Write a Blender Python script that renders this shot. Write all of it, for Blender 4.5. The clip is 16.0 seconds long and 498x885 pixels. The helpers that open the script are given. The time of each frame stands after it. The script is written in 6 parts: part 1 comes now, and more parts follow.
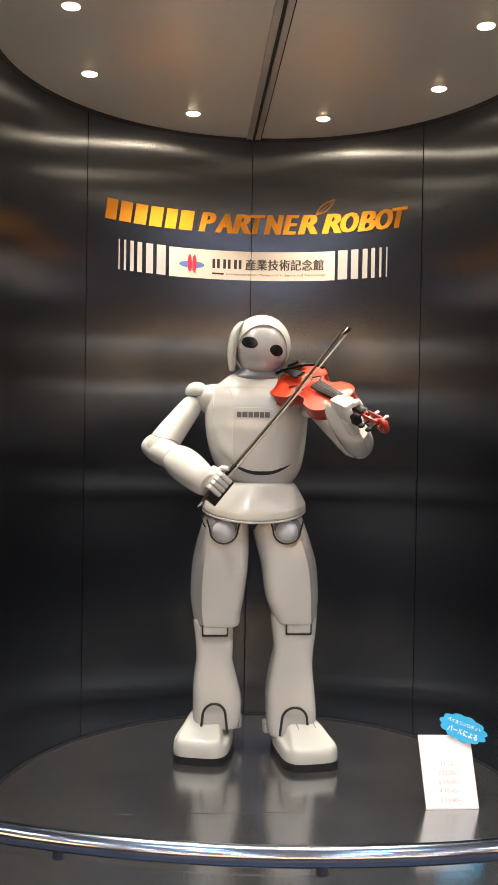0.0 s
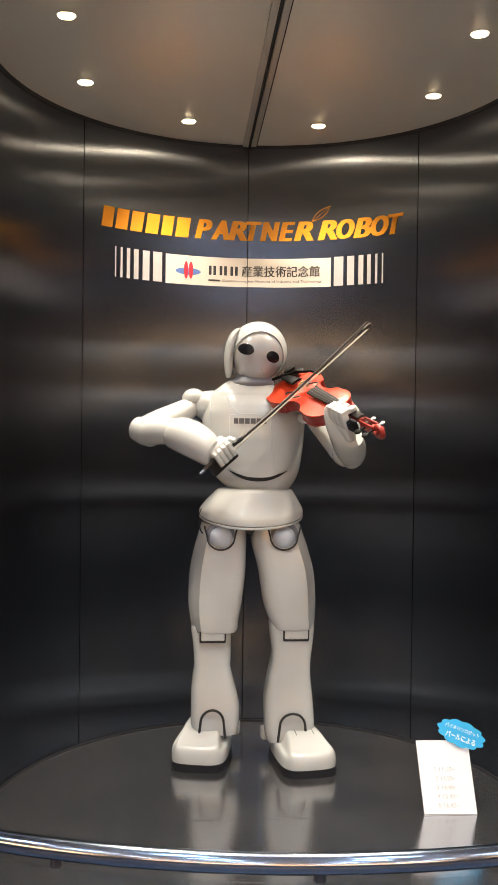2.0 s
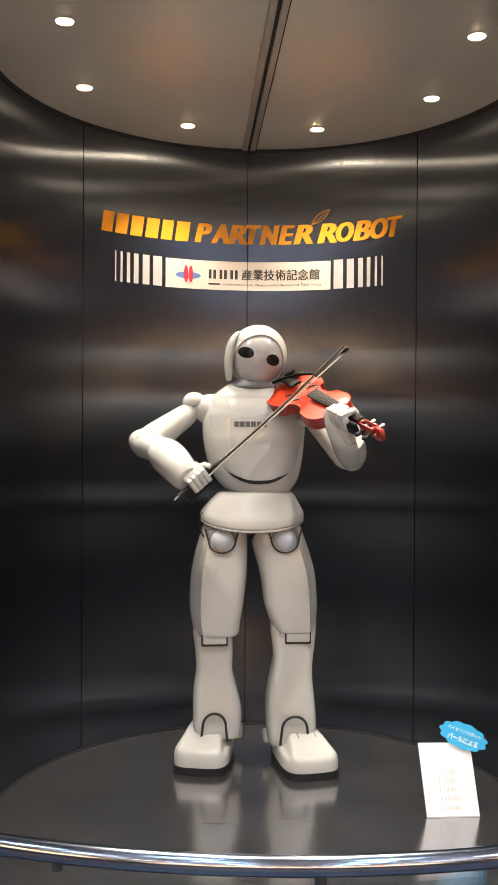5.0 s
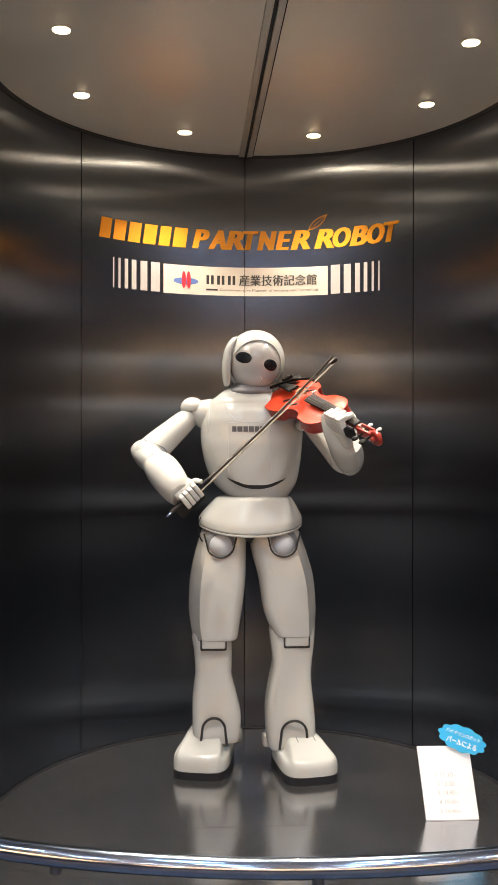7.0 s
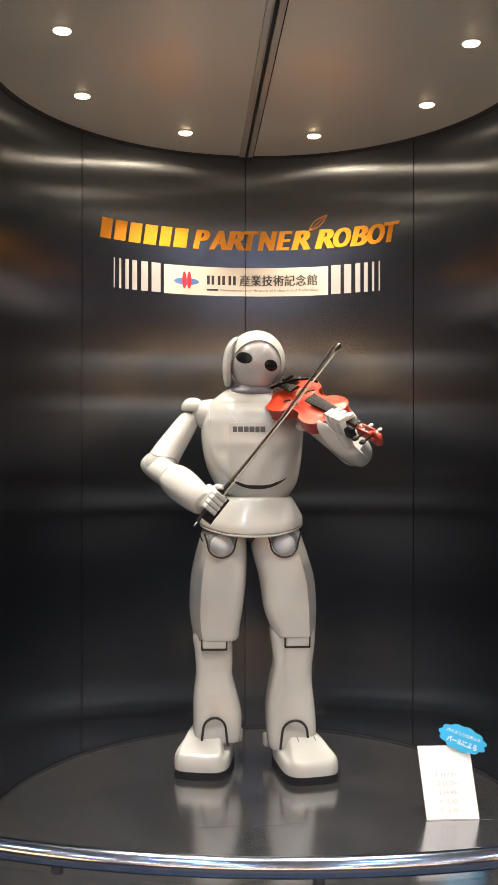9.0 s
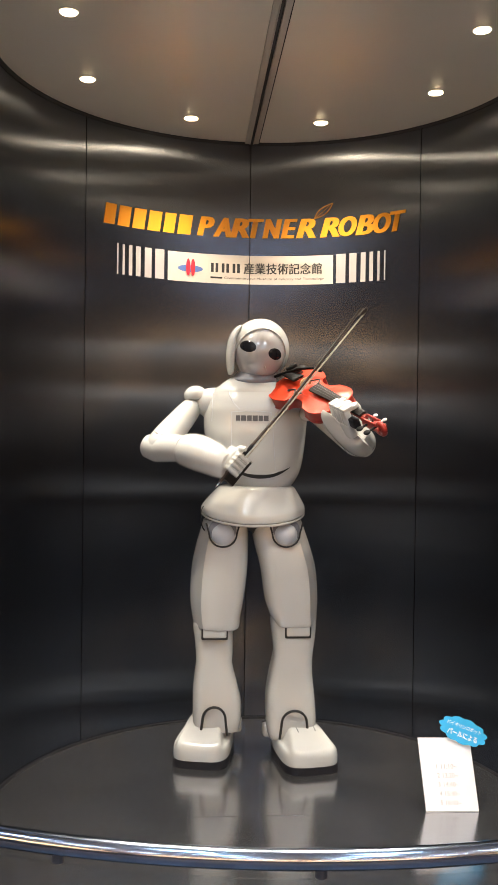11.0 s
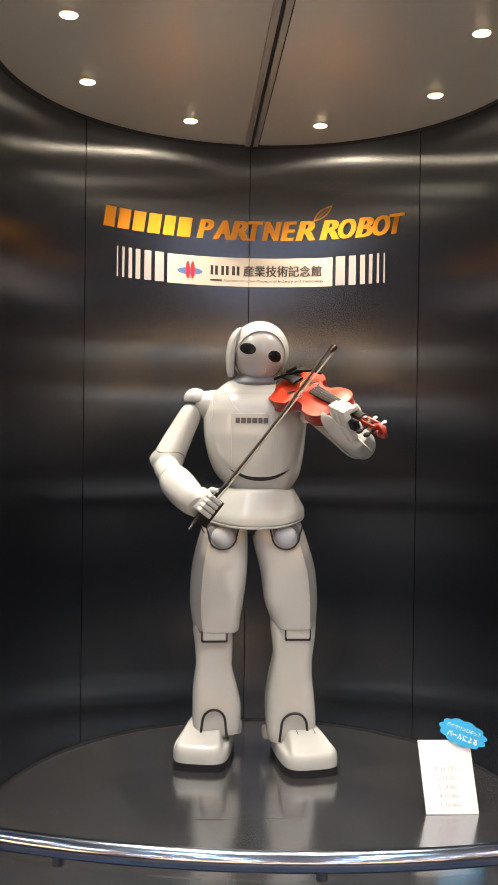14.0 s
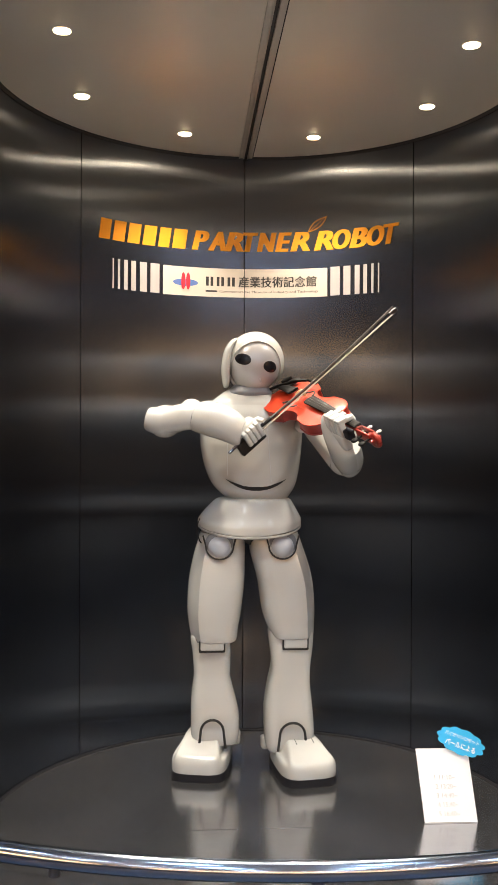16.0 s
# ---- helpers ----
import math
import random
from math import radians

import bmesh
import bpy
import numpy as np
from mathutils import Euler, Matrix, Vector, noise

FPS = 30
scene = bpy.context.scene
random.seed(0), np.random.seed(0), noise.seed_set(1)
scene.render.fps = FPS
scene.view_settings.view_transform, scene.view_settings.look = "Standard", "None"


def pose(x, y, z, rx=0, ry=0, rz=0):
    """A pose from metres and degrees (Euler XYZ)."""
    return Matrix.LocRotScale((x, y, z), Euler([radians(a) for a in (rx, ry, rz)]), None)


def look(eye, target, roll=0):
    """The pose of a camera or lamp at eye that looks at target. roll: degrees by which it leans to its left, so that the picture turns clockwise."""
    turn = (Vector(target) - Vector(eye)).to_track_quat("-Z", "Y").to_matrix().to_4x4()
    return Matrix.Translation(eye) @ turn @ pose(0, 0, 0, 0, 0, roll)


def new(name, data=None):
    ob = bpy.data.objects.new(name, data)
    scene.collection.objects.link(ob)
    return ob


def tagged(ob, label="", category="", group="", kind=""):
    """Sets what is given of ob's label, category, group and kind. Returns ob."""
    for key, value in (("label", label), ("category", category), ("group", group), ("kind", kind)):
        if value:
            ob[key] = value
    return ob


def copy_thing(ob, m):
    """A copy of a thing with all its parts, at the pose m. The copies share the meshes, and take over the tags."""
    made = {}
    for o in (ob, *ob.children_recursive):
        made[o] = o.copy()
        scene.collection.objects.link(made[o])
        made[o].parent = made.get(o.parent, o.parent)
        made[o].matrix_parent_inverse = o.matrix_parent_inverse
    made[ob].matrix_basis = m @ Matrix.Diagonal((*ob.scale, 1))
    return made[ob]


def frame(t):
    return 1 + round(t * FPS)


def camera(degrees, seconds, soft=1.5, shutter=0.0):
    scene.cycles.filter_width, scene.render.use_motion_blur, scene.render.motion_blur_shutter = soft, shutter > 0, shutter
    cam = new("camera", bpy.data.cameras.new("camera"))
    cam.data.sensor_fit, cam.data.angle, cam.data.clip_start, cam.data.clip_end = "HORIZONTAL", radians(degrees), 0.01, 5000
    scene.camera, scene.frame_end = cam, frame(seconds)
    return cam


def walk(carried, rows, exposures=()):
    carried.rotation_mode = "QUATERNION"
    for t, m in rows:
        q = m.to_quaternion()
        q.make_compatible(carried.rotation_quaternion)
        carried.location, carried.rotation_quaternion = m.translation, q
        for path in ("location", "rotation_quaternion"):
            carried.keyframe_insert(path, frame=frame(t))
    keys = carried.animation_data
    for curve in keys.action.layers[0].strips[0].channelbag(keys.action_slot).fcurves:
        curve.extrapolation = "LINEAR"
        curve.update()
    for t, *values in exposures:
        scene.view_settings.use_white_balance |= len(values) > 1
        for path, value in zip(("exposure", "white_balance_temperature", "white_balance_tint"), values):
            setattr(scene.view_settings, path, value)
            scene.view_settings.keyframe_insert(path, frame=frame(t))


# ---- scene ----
cam = camera(30.737, 16.0, shutter=0.5)
walk(cam, [
    (0, pose(-0.2403, -2.6736, 1.1235, 88.90, -0.93, -3.97)),
    (0.5, pose(-0.2396, -2.6745, 1.1249, 89.00, -0.82, -4.04)),
    (1, pose(-0.2380, -2.6775, 1.1248, 89.18, -0.73, -4.13)),
    (1.5, pose(-0.2358, -2.6779, 1.1254, 89.14, -0.71, -4.08)),
    (2, pose(-0.2369, -2.6790, 1.1281, 89.22, -0.69, -4.10)),
    (2.5, pose(-0.2328, -2.6837, 1.1269, 89.54, -0.55, -4.16)),
    (3, pose(-0.2286, -2.6886, 1.1263, 89.65, -0.38, -4.11)),
    (3.5, pose(-0.2288, -2.6870, 1.1258, 89.52, -0.39, -3.96)),
    (4, pose(-0.2306, -2.6814, 1.1254, 89.37, -0.45, -3.92)),
    (6.5, pose(-0.2216, -2.6913, 1.1266, 89.74, -0.10, -3.87)),
    (7, pose(-0.2205, -2.6943, 1.1245, 89.79, -0.07, -3.87)),
    (7.5, pose(-0.2241, -2.6937, 1.1261, 89.68, -0.17, -3.80)),
    (8, pose(-0.2264, -2.6931, 1.1249, 89.79, -0.15, -3.77)),
    (8.5, pose(-0.2240, -2.6955, 1.1259, 89.86, -0.08, -3.82)),
    (9, pose(-0.2217, -2.6980, 1.1256, 89.78, -0.05, -3.85)),
    (11.5, pose(-0.2388, -2.6766, 1.1236, 89.07, -0.84, -4.00)),
    (12, pose(-0.2402, -2.6786, 1.1239, 89.09, -0.83, -4.07)),
    (12.5, pose(-0.2410, -2.6779, 1.1220, 89.09, -0.83, -4.09)),
    (13, pose(-0.2415, -2.6772, 1.1219, 89.05, -0.91, -4.03)),
    (13.5, pose(-0.2422, -2.6772, 1.1223, 89.08, -0.87, -4.05)),
    (14, pose(-0.2390, -2.6793, 1.1236, 89.27, -0.71, -4.03)),
    (14.5, pose(-0.2321, -2.6846, 1.1255, 89.45, -0.40, -4.02)),
    (15, pose(-0.2258, -2.6881, 1.1264, 89.52, -0.18, -3.95)),
    (15.5, pose(-0.2227, -2.6906, 1.1240, 89.79, -0.09, -3.97)),
    (16, pose(-0.2254, -2.6914, 1.1253, 89.88, -0.24, -4.01)),
])

# ---- world and large lights ----
world = bpy.data.worlds.new("gallery_air")
scene.world = world
world.use_nodes = True
world.node_tree.nodes["Background"].inputs[0].default_value = (0.55, 0.62, 0.75, 1)
world.node_tree.nodes["Background"].inputs[1].default_value = 0.03
scene.view_settings.exposure = 0.0

R = 0.8195          # inner radius of the round booth
H = 2.222           # height of its ceiling above the stage
RL = 0.606          # radius of the ring of downlights
LAMP_WATTS = 79.0
LAMP_ANGLES = [22.5 + 45 * i for i in range(8)]


def spot(name, eye, target, watts, size, blend, radius, colour):
    lamp = bpy.data.lights.new(name, "SPOT")
    lamp.energy, lamp.spot_size, lamp.spot_blend, lamp.shadow_soft_size, lamp.color = watts, radians(size), blend, radius, colour
    ob = new(name, lamp)
    ob.matrix_world = look(eye, target)
    return ob


WARM = (1.0, 0.876, 0.72)
for ang in LAMP_ANGLES:
    a = radians(ang)
    x, y = RL * math.sin(a), RL * math.cos(a)
    spot("downlight_beam", (x, y, H - 0.012), (x * 0.97, y * 0.97, 0), LAMP_WATTS, 88, 1.0, 0.018, WARM)


# ---- materials ----
def mat(name, colour, rough=0.5, metal=0.0, var=0.12, scale=30.0, bump=0.0, bump_scale=200.0, aniso=0.0, turn=0.0,
        stretch=(1, 1, 1), coat=0.0, rough_var=0.0, emit=0.0, ior=1.5, tangent=None):
    m = bpy.data.materials.new(name)
    m.use_nodes = True
    nt = m.node_tree
    bs = nt.nodes["Principled BSDF"]
    bs.inputs["Metallic"].default_value, bs.inputs["Roughness"].default_value = metal, rough
    bs.inputs["Coat Weight"].default_value, bs.inputs["Coat Roughness"].default_value = coat, 0.11
    bs.inputs["IOR"].default_value = ior
    co = nt.nodes.new("ShaderNodeTexCoord")
    mp = nt.nodes.new("ShaderNodeMapping")
    mp.inputs["Scale"].default_value = stretch
    nt.links.new(co.outputs["Object"], mp.inputs["Vector"])
    big, fine = nt.nodes.new("ShaderNodeTexNoise"), nt.nodes.new("ShaderNodeTexNoise")
    big.inputs["Scale"].default_value, fine.inputs["Scale"].default_value = scale * 0.12, scale
    big.inputs["Detail"].default_value, fine.inputs["Detail"].default_value = 3, 6
    nt.links.new(mp.outputs[0], fine.inputs["Vector"])
    nt.links.new(co.outputs["Object"], big.inputs["Vector"])
    add = nt.nodes.new("ShaderNodeMath")
    add.operation = "ADD"
    nt.links.new(big.outputs["Fac"], add.inputs[0])
    nt.links.new(fine.outputs["Fac"], add.inputs[1])
    ramp = nt.nodes.new("ShaderNodeMapRange")
    ramp.inputs[1].default_value, ramp.inputs[2].default_value = 0.6, 1.4
    ramp.inputs[3].default_value, ramp.inputs[4].default_value = 1 - var, 1 + var
    nt.links.new(add.outputs[0], ramp.inputs[0])
    mul = nt.nodes.new("ShaderNodeVectorMath")
    mul.operation = "SCALE"
    mul.inputs[0].default_value = colour
    nt.links.new(ramp.outputs[0], mul.inputs["Scale"])
    nt.links.new(mul.outputs[0], bs.inputs["Base Color"])
    if rough_var:
        rr = nt.nodes.new("ShaderNodeMapRange")
        rr.inputs[1].default_value, rr.inputs[2].default_value = 0.6, 1.4
        rr.inputs[3].default_value, rr.inputs[4].default_value = rough - rough_var, rough + rough_var
        nt.links.new(add.outputs[0], rr.inputs[0])
        nt.links.new(rr.outputs[0], bs.inputs["Roughness"])
    if bump:
        bn, bm_ = nt.nodes.new("ShaderNodeTexNoise"), nt.nodes.new("ShaderNodeBump")
        bn.inputs["Scale"].default_value = bump_scale
        bm_.inputs["Strength"].default_value, bm_.inputs["Distance"].default_value = bump, 0.001
        nt.links.new(mp.outputs[0], bn.inputs["Vector"])
        nt.links.new(bn.outputs["Fac"], bm_.inputs["Height"])
        nt.links.new(bm_.outputs[0], bs.inputs["Normal"])
    if aniso:
        bs.inputs["Anisotropic"].default_value, bs.inputs["Anisotropic Rotation"].default_value = aniso, turn
        tg = nt.nodes.new("ShaderNodeTangent")
        tg.direction_type, tg.axis = "RADIAL", tangent or "Z"
        nt.links.new(tg.outputs[0], bs.inputs["Tangent"])
    if emit:
        bs.inputs["Emission Color"].default_value, bs.inputs["Emission Strength"].default_value = (*colour, 1), emit
    return m


STEEL_WALL = mat("brushed_dark_steel", (0.098, 0.112, 0.142), 0.245, 1.0, 0.035, 30, 0.0, 300, 0.96, 0.0, (3, 3, 0.10))


def add_satin(m, colour, rough, share):
    """Blends a second, wider gloss into a metal, as on brushed sheet."""
    nt = m.node_tree
    out, bs = nt.nodes["Material Output"], nt.nodes["Principled BSDF"]
    gl, mix = nt.nodes.new("ShaderNodeBsdfGlossy"), nt.nodes.new("ShaderNodeMixShader")
    gl.inputs["Color"].default_value, gl.inputs["Roughness"].default_value = (*colour, 1), rough
    mix.inputs[0].default_value = share
    nt.links.new(bs.outputs[0], mix.inputs[1])
    nt.links.new(gl.outputs[0], mix.inputs[2])
    nt.links.new(mix.outputs[0], out.inputs[0])


add_satin(STEEL_WALL, (0.19, 0.21, 0.25), 0.38, 0.07)
STAGE = mat("stage_steel", (0.40, 0.405, 0.42), 0.175, 0.95, 0.04, 40, 0.0, 220, 0.0, 0.0, (0.15, 6, 1), rough_var=0.02)
CEILING = mat("bronze_ceiling_sheet", (0.68, 0.625, 0.53), 0.30, 0.22, 0.012, 6, rough_var=0.01)
ALU = mat("aluminium_track", (0.50, 0.47, 0.43), 0.34, 0.6, 0.08, 60, stretch=(8, 0.2, 8))
# brass chosen to warm the sharp bands reflected in the round wall
BRASS = mat("band_tint_brass", (0.78, 0.50, 0.22), 0.34, 0.9, 0.06, 40)
CHROME = mat("polished_rail_steel", (0.46, 0.55, 0.70), 0.15, 1.0, 0.05, 40, rough_var=0.03)
STUB = mat("dark_stub_rubber", (0.05, 0.06, 0.08), 0.4, 0, 0.2, 60)
BLACK = mat("black_rubber", (0.012, 0.012, 0.015), 0.7, 0, 0.2, 60, ior=1.25)
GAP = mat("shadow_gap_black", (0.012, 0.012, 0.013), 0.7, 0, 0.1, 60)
SHELL = mat("pearl_white_shell", (0.420, 0.428, 0.410), 0.21, 0.0, 0.035, 9, 0.015, 900, coat=0.22, rough_var=0.05)
FACE = mat("pearl_grey_visor", (0.36, 0.355, 0.35), 0.24, 0.0, 0.04, 12, coat=0.8)
EYE = mat("black_glass_eye", (0.008, 0.008, 0.010), 0.16, 0, 0.1, 40, ior=1.35)
JOINT = mat("blue_grey_joint", (0.40, 0.43, 0.47), 0.35, 0.0, 0.06, 20)
COLLAR = mat("grey_collar", (0.16, 0.17, 0.19), 0.45, 0.0, 0.08, 30)
SEAM = mat("dark_seam", (0.06, 0.06, 0.065), 0.6, 0, 0.1, 60)
PRINT = mat("dark_print", (0.06, 0.06, 0.065), 0.5, 0, 0.05, 60)
VARNISH = mat("red_orange_varnish", (0.44, 0.034, 0.010), 0.40, 0.0, 0.28, 45, stretch=(0.35, 5, 1), coat=0.05, ior=1.3)
VARNISH_RIB = mat("dark_red_varnish", (0.23, 0.015, 0.008), 0.32, 0.0, 0.25, 45, stretch=(6, 1, 1), coat=0.2)
PEG = mat("black_peg", (0.006, 0.006, 0.006), 0.5, 0, 0.1, 60, ior=1.2)
PALE_PEG = mat("pale_grey_fitting", (0.5, 0.5, 0.48), 0.3, 0.2, 0.1, 60)
EBONY = mat("ebony", (0.014, 0.012, 0.011), 0.65, 0.0, 0.25, 60, stretch=(0.3, 6, 6), ior=1.25)
BRIDGE_WOOD = mat("pale_maple", (0.55, 0.38, 0.2), 0.5, 0.0, 0.12, 60)
STRING = mat("steel_string", (0.12, 0.12, 0.12), 0.4, 1.0, 0.05, 60)
HAIR = mat("horse_hair", (0.20, 0.175, 0.14), 0.6, 0.0, 0.12, 200, stretch=(0.1, 8, 1))
STICK = mat("dark_bow_wood", (0.022, 0.014, 0.011), 0.4, 0.0, 0.2, 60, coat=0.15)
CARD = mat("white_card", (0.90, 0.91, 0.93), 0.5, 0.0, 0.02, 20)
CYAN = mat("cyan_card", (0.03, 0.42, 0.78), 0.5, 0.0, 0.05, 20)
FAINT = mat("faint_grey_ink", (0.55, 0.55, 0.55), 0.6, 0, 0.03, 20)
WHITE_INK = mat("white_ink", (0.85, 0.88, 0.9), 0.6, 0, 0.02, 20)
ORANGE = mat("orange_vinyl", (0.76, 0.30, 0.008), 0.45, 0.0, 0.06, 20)
CREAM = mat("cream_vinyl", (0.54, 0.48, 0.41), 0.45, 0.0, 0.04, 14)
PALE = mat("pale_vinyl", (0.38, 0.36, 0.345), 0.45, 0.0, 0.04, 14)
INK = mat("black_vinyl", (0.02, 0.02, 0.02), 0.5, 0.0, 0.05, 20)
RED_INK = mat("red_vinyl", (0.55, 0.015, 0.03), 0.5, 0.0, 0.05, 20)
BLUE_INK = mat("blue_vinyl", (0.08, 0.14, 0.36), 0.5, 0.0, 0.05, 20)
LAMP_GLOW = mat("lamp_glass", (1.0, 0.76, 0.46), 0.4, emit=85.0)
# warm glow of the unseen boxes, added for the bands in the steel
BAND_GLOW = mat("band_light_diffuser", (1.0, 0.56, 0.25), 0.4, emit=7.5)
# bluish, so that the unseen lamps also fill the robot with cool light
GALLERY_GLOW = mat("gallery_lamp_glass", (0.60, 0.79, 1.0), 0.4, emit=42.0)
CEILING_PAINT = mat("gallery_ceiling_paint", (0.78, 0.79, 0.80), 0.7, 0, 0.04, 8)
# unseen walls and floor, coloured to make the steel's reflections dark and blue
PAINT = mat("gallery_wall_paint", (0.040, 0.058, 0.095), 0.6, 0, 0.06, 8)
GALLERY_FLOOR = mat("gallery_floor_vinyl", (0.040, 0.058, 0.095), 0.4, 0, 0.10, 10)


def glass_material():
    m = bpy.data.materials.new("clear_glass")
    m.use_nodes = True
    nt = m.node_tree
    nt.nodes.remove(nt.nodes["Principled BSDF"])
    tr, gl, mix = nt.nodes.new("ShaderNodeBsdfTransparent"), nt.nodes.new("ShaderNodeBsdfGlossy"), nt.nodes.new("ShaderNodeMixShader")
    fr = nt.nodes.new("ShaderNodeFresnel")
    fr.inputs[0].default_value = 1.5
    gl.inputs["Roughness"].default_value = 0.03
    tr.inputs[0].default_value = (0.93, 0.96, 0.97, 1)
    nt.links.new(fr.outputs[0], mix.inputs[0])
    nt.links.new(tr.outputs[0], mix.inputs[1])
    nt.links.new(gl.outputs[0], mix.inputs[2])
    nt.links.new(mix.outputs[0], nt.nodes["Material Output"].inputs[0])
    return m


GLASS = glass_material()


# ---- mesh helpers ----
def finish(name, bm, material, parent=None, label="", smooth=True, loc=None, crease=38):
    bmesh.ops.recalc_face_normals(bm, faces=bm.faces[:])
    me = bpy.data.meshes.new(name)
    bm.to_mesh(me)
    bm.free()
    me.materials.append(material)
    if smooth:
        for p in me.polygons:
            p.use_smooth = True
        me.set_sharp_from_angle(angle=radians(crease))
    ob = new(name, me)
    if parent is not None:
        ob.parent = parent
    if loc is not None:
        ob.location = loc
    if label:
        ob["label"] = label
    return ob


def empty(name, m=None):
    ob = new(name)
    ob.empty_display_size = 0.1
    if m is not None:
        ob.matrix_basis = m
    return ob


def ring_faces(bm, rings, closed=True, caps=True):
    for r0, r1 in zip(rings, rings[1:]):
        n = len(r0)
        for i in range(n if closed else n - 1):
            bm.faces.new((r0[i], r0[(i + 1) % n], r1[(i + 1) % n], r1[i]))
    if caps:
        bm.faces.new(rings[0][::-1])
        bm.faces.new(rings[-1])


def sup(c, p):
    return math.copysign(abs(c) ** (2.0 / p), c)


def smooth_rows(rows, steps):
    """Rows of numbers, refined by a Catmull-Rom curve."""
    out = []
    for i in range(len(rows) - 1):
        a, b, c, d = rows[max(i - 1, 0)], rows[i], rows[i + 1], rows[min(i + 2, len(rows) - 1)]
        for k in range(steps):
            s = k / steps
            out.append(tuple(0.5 * (2 * q + (r - p) * s + (2 * p - 5 * q + 4 * r - w) * s * s + (3 * q - p - 3 * r + w) * s ** 3)
                             for p, q, r, w in zip(a, b, c, d)))
    out.append(tuple(rows[-1]))
    return out


def loft_z(rows, n=40, p=2.4, steps=4, bm=None):
    """Upright body: rows of height, centre x, centre y, half width, half depth."""
    bm = bm or bmesh.new()
    rings = []
    for z, cx, cy, rx, ry in smooth_rows(rows, steps):
        rings.append([bm.verts.new((cx + rx * sup(math.cos(t), p), cy + ry * sup(math.sin(t), p), z))
                      for t in (2 * math.pi * i / n for i in range(n))])
    ring_faces(bm, rings)
    return bm


def loft_x(rows, n=28, p=2.3, steps=4, bm=None):
    """Limb along x: rows of x, centre y, centre z, half y, half z."""
    bm = bm or bmesh.new()
    rings = []
    for x, cy, cz, ry, rz in smooth_rows(rows, steps):
        rings.append([bm.verts.new((x, cy + ry * sup(math.cos(t), p), cz + rz * sup(math.sin(t), p)))
                      for t in (2 * math.pi * i / n for i in range(n))])
    ring_faces(bm, rings)
    return bm


def ball(bm, centre, radii, turn=None, u=28, v=18):
    m = Matrix.Translation(centre) @ (turn or Matrix.Identity(4)) @ Matrix.Diagonal((*radii, 1))
    bmesh.ops.create_uvsphere(bm, u_segments=u, v_segments=v, radius=1, matrix=m)
    return bm


def tube(bm, points, radius, n=12, closed=False, radii=None):
    pts = [Vector(p) for p in points]
    rings = []
    m = len(pts)
    up = Vector((0.13, 0.21, 0.97))
    for i, p in enumerate(pts):
        a = pts[(i - 1) % m] if closed or i else p
        b = pts[(i + 1) % m] if closed or i < m - 1 else p
        d = (b - a).normalized()
        s = d.cross(up).normalized()
        w = s.cross(d)
        r = radii[i] if radii else radius
        rings.append([bm.verts.new(p + s * r * math.cos(t) + w * r * math.sin(t)) for t in (2 * math.pi * k / n for k in range(n))])
    if closed:
        ring_faces(bm, rings + [rings[0]], caps=False)
    else:
        ring_faces(bm, rings)
    return bm


def box(bm, lo, hi, bevel=0.0, m=None):
    c = [(a + b) / 2 for a, b in zip(lo, hi)]
    d = [(b - a) for a, b in zip(lo, hi)]
    got = bmesh.ops.create_cube(bm, size=1, matrix=(m or Matrix.Identity(4)) @ Matrix.Translation(c) @ Matrix.Diagonal((*d, 1)))
    if bevel:
        edges = {e for v in got["verts"] for e in v.link_edges}
        bmesh.ops.bevel(bm, geom=list(edges), offset=bevel, segments=3, affect="EDGES", profile=0.5)
    return bm


def prism(bm, outline, z0, z1, m=None):
    """A plate with the given outline in x and y."""
    lo = [bm.verts.new((x, y, z0)) for x, y in outline]
    hi = [bm.verts.new((x, y, z1)) for x, y in outline]
    ring_faces(bm, [lo, hi])
    if m is not None:
        bmesh.ops.transform(bm, matrix=m, verts=lo + hi)
    return bm


def on_wall(ang, z, inset=0.0):
    return ((R - inset) * math.sin(ang), (R - inset) * math.cos(ang), z)


def wall_plate(bm, a0, a1, z0, z1, depth=0.0025, slant=0.0):
    """A thin sheet that lies on the round wall between two angles."""
    n = max(1, int(abs(a1 - a0) / 0.03))
    rings = []
    for i in range(n + 1):
        a = a0 + (a1 - a0) * i / n
        rings.append([bm.verts.new(on_wall(a + s, z, d)) for z, d, s in
                      ((z0, 0.0005, 0), (z0, depth, 0), (z1, depth, slant), (z1, 0.0005, slant))])
    ring_faces(bm, rings)
    return bm


def text_mesh(body, size, width=None, height=None, bold=0.0, shear=0.0, spacing=1.0):
    """Flat mesh of words in the built-in font, fitted to a width and height."""
    cu = bpy.data.curves.new("words", "FONT")
    cu.body, cu.size, cu.shear, cu.offset, cu.resolution_u = body, size, shear, bold, 3
    cu.space_character = spacing
    ob = new("words", cu)
    bpy.context.view_layer.update()
    me = bpy.data.meshes.new_from_object(ob.evaluated_get(bpy.context.evaluated_depsgraph_get()))
    bpy.data.objects.remove(ob)
    bm = bmesh.new()
    bm.from_mesh(me)
    bpy.data.meshes.remove(me)
    xs, ys = [v.co.x for v in bm.verts], [v.co.y for v in bm.verts]
    x0, x1, y0, y1 = min(xs), max(xs), min(ys), max(ys)
    sx = width / (x1 - x0) if width else 1
    sy = height / (y1 - y0) if height else sx
    for v in bm.verts:
        v.co = Vector(((v.co.x - x0) * sx, (v.co.y - y0) * sy, 0))
    return bm


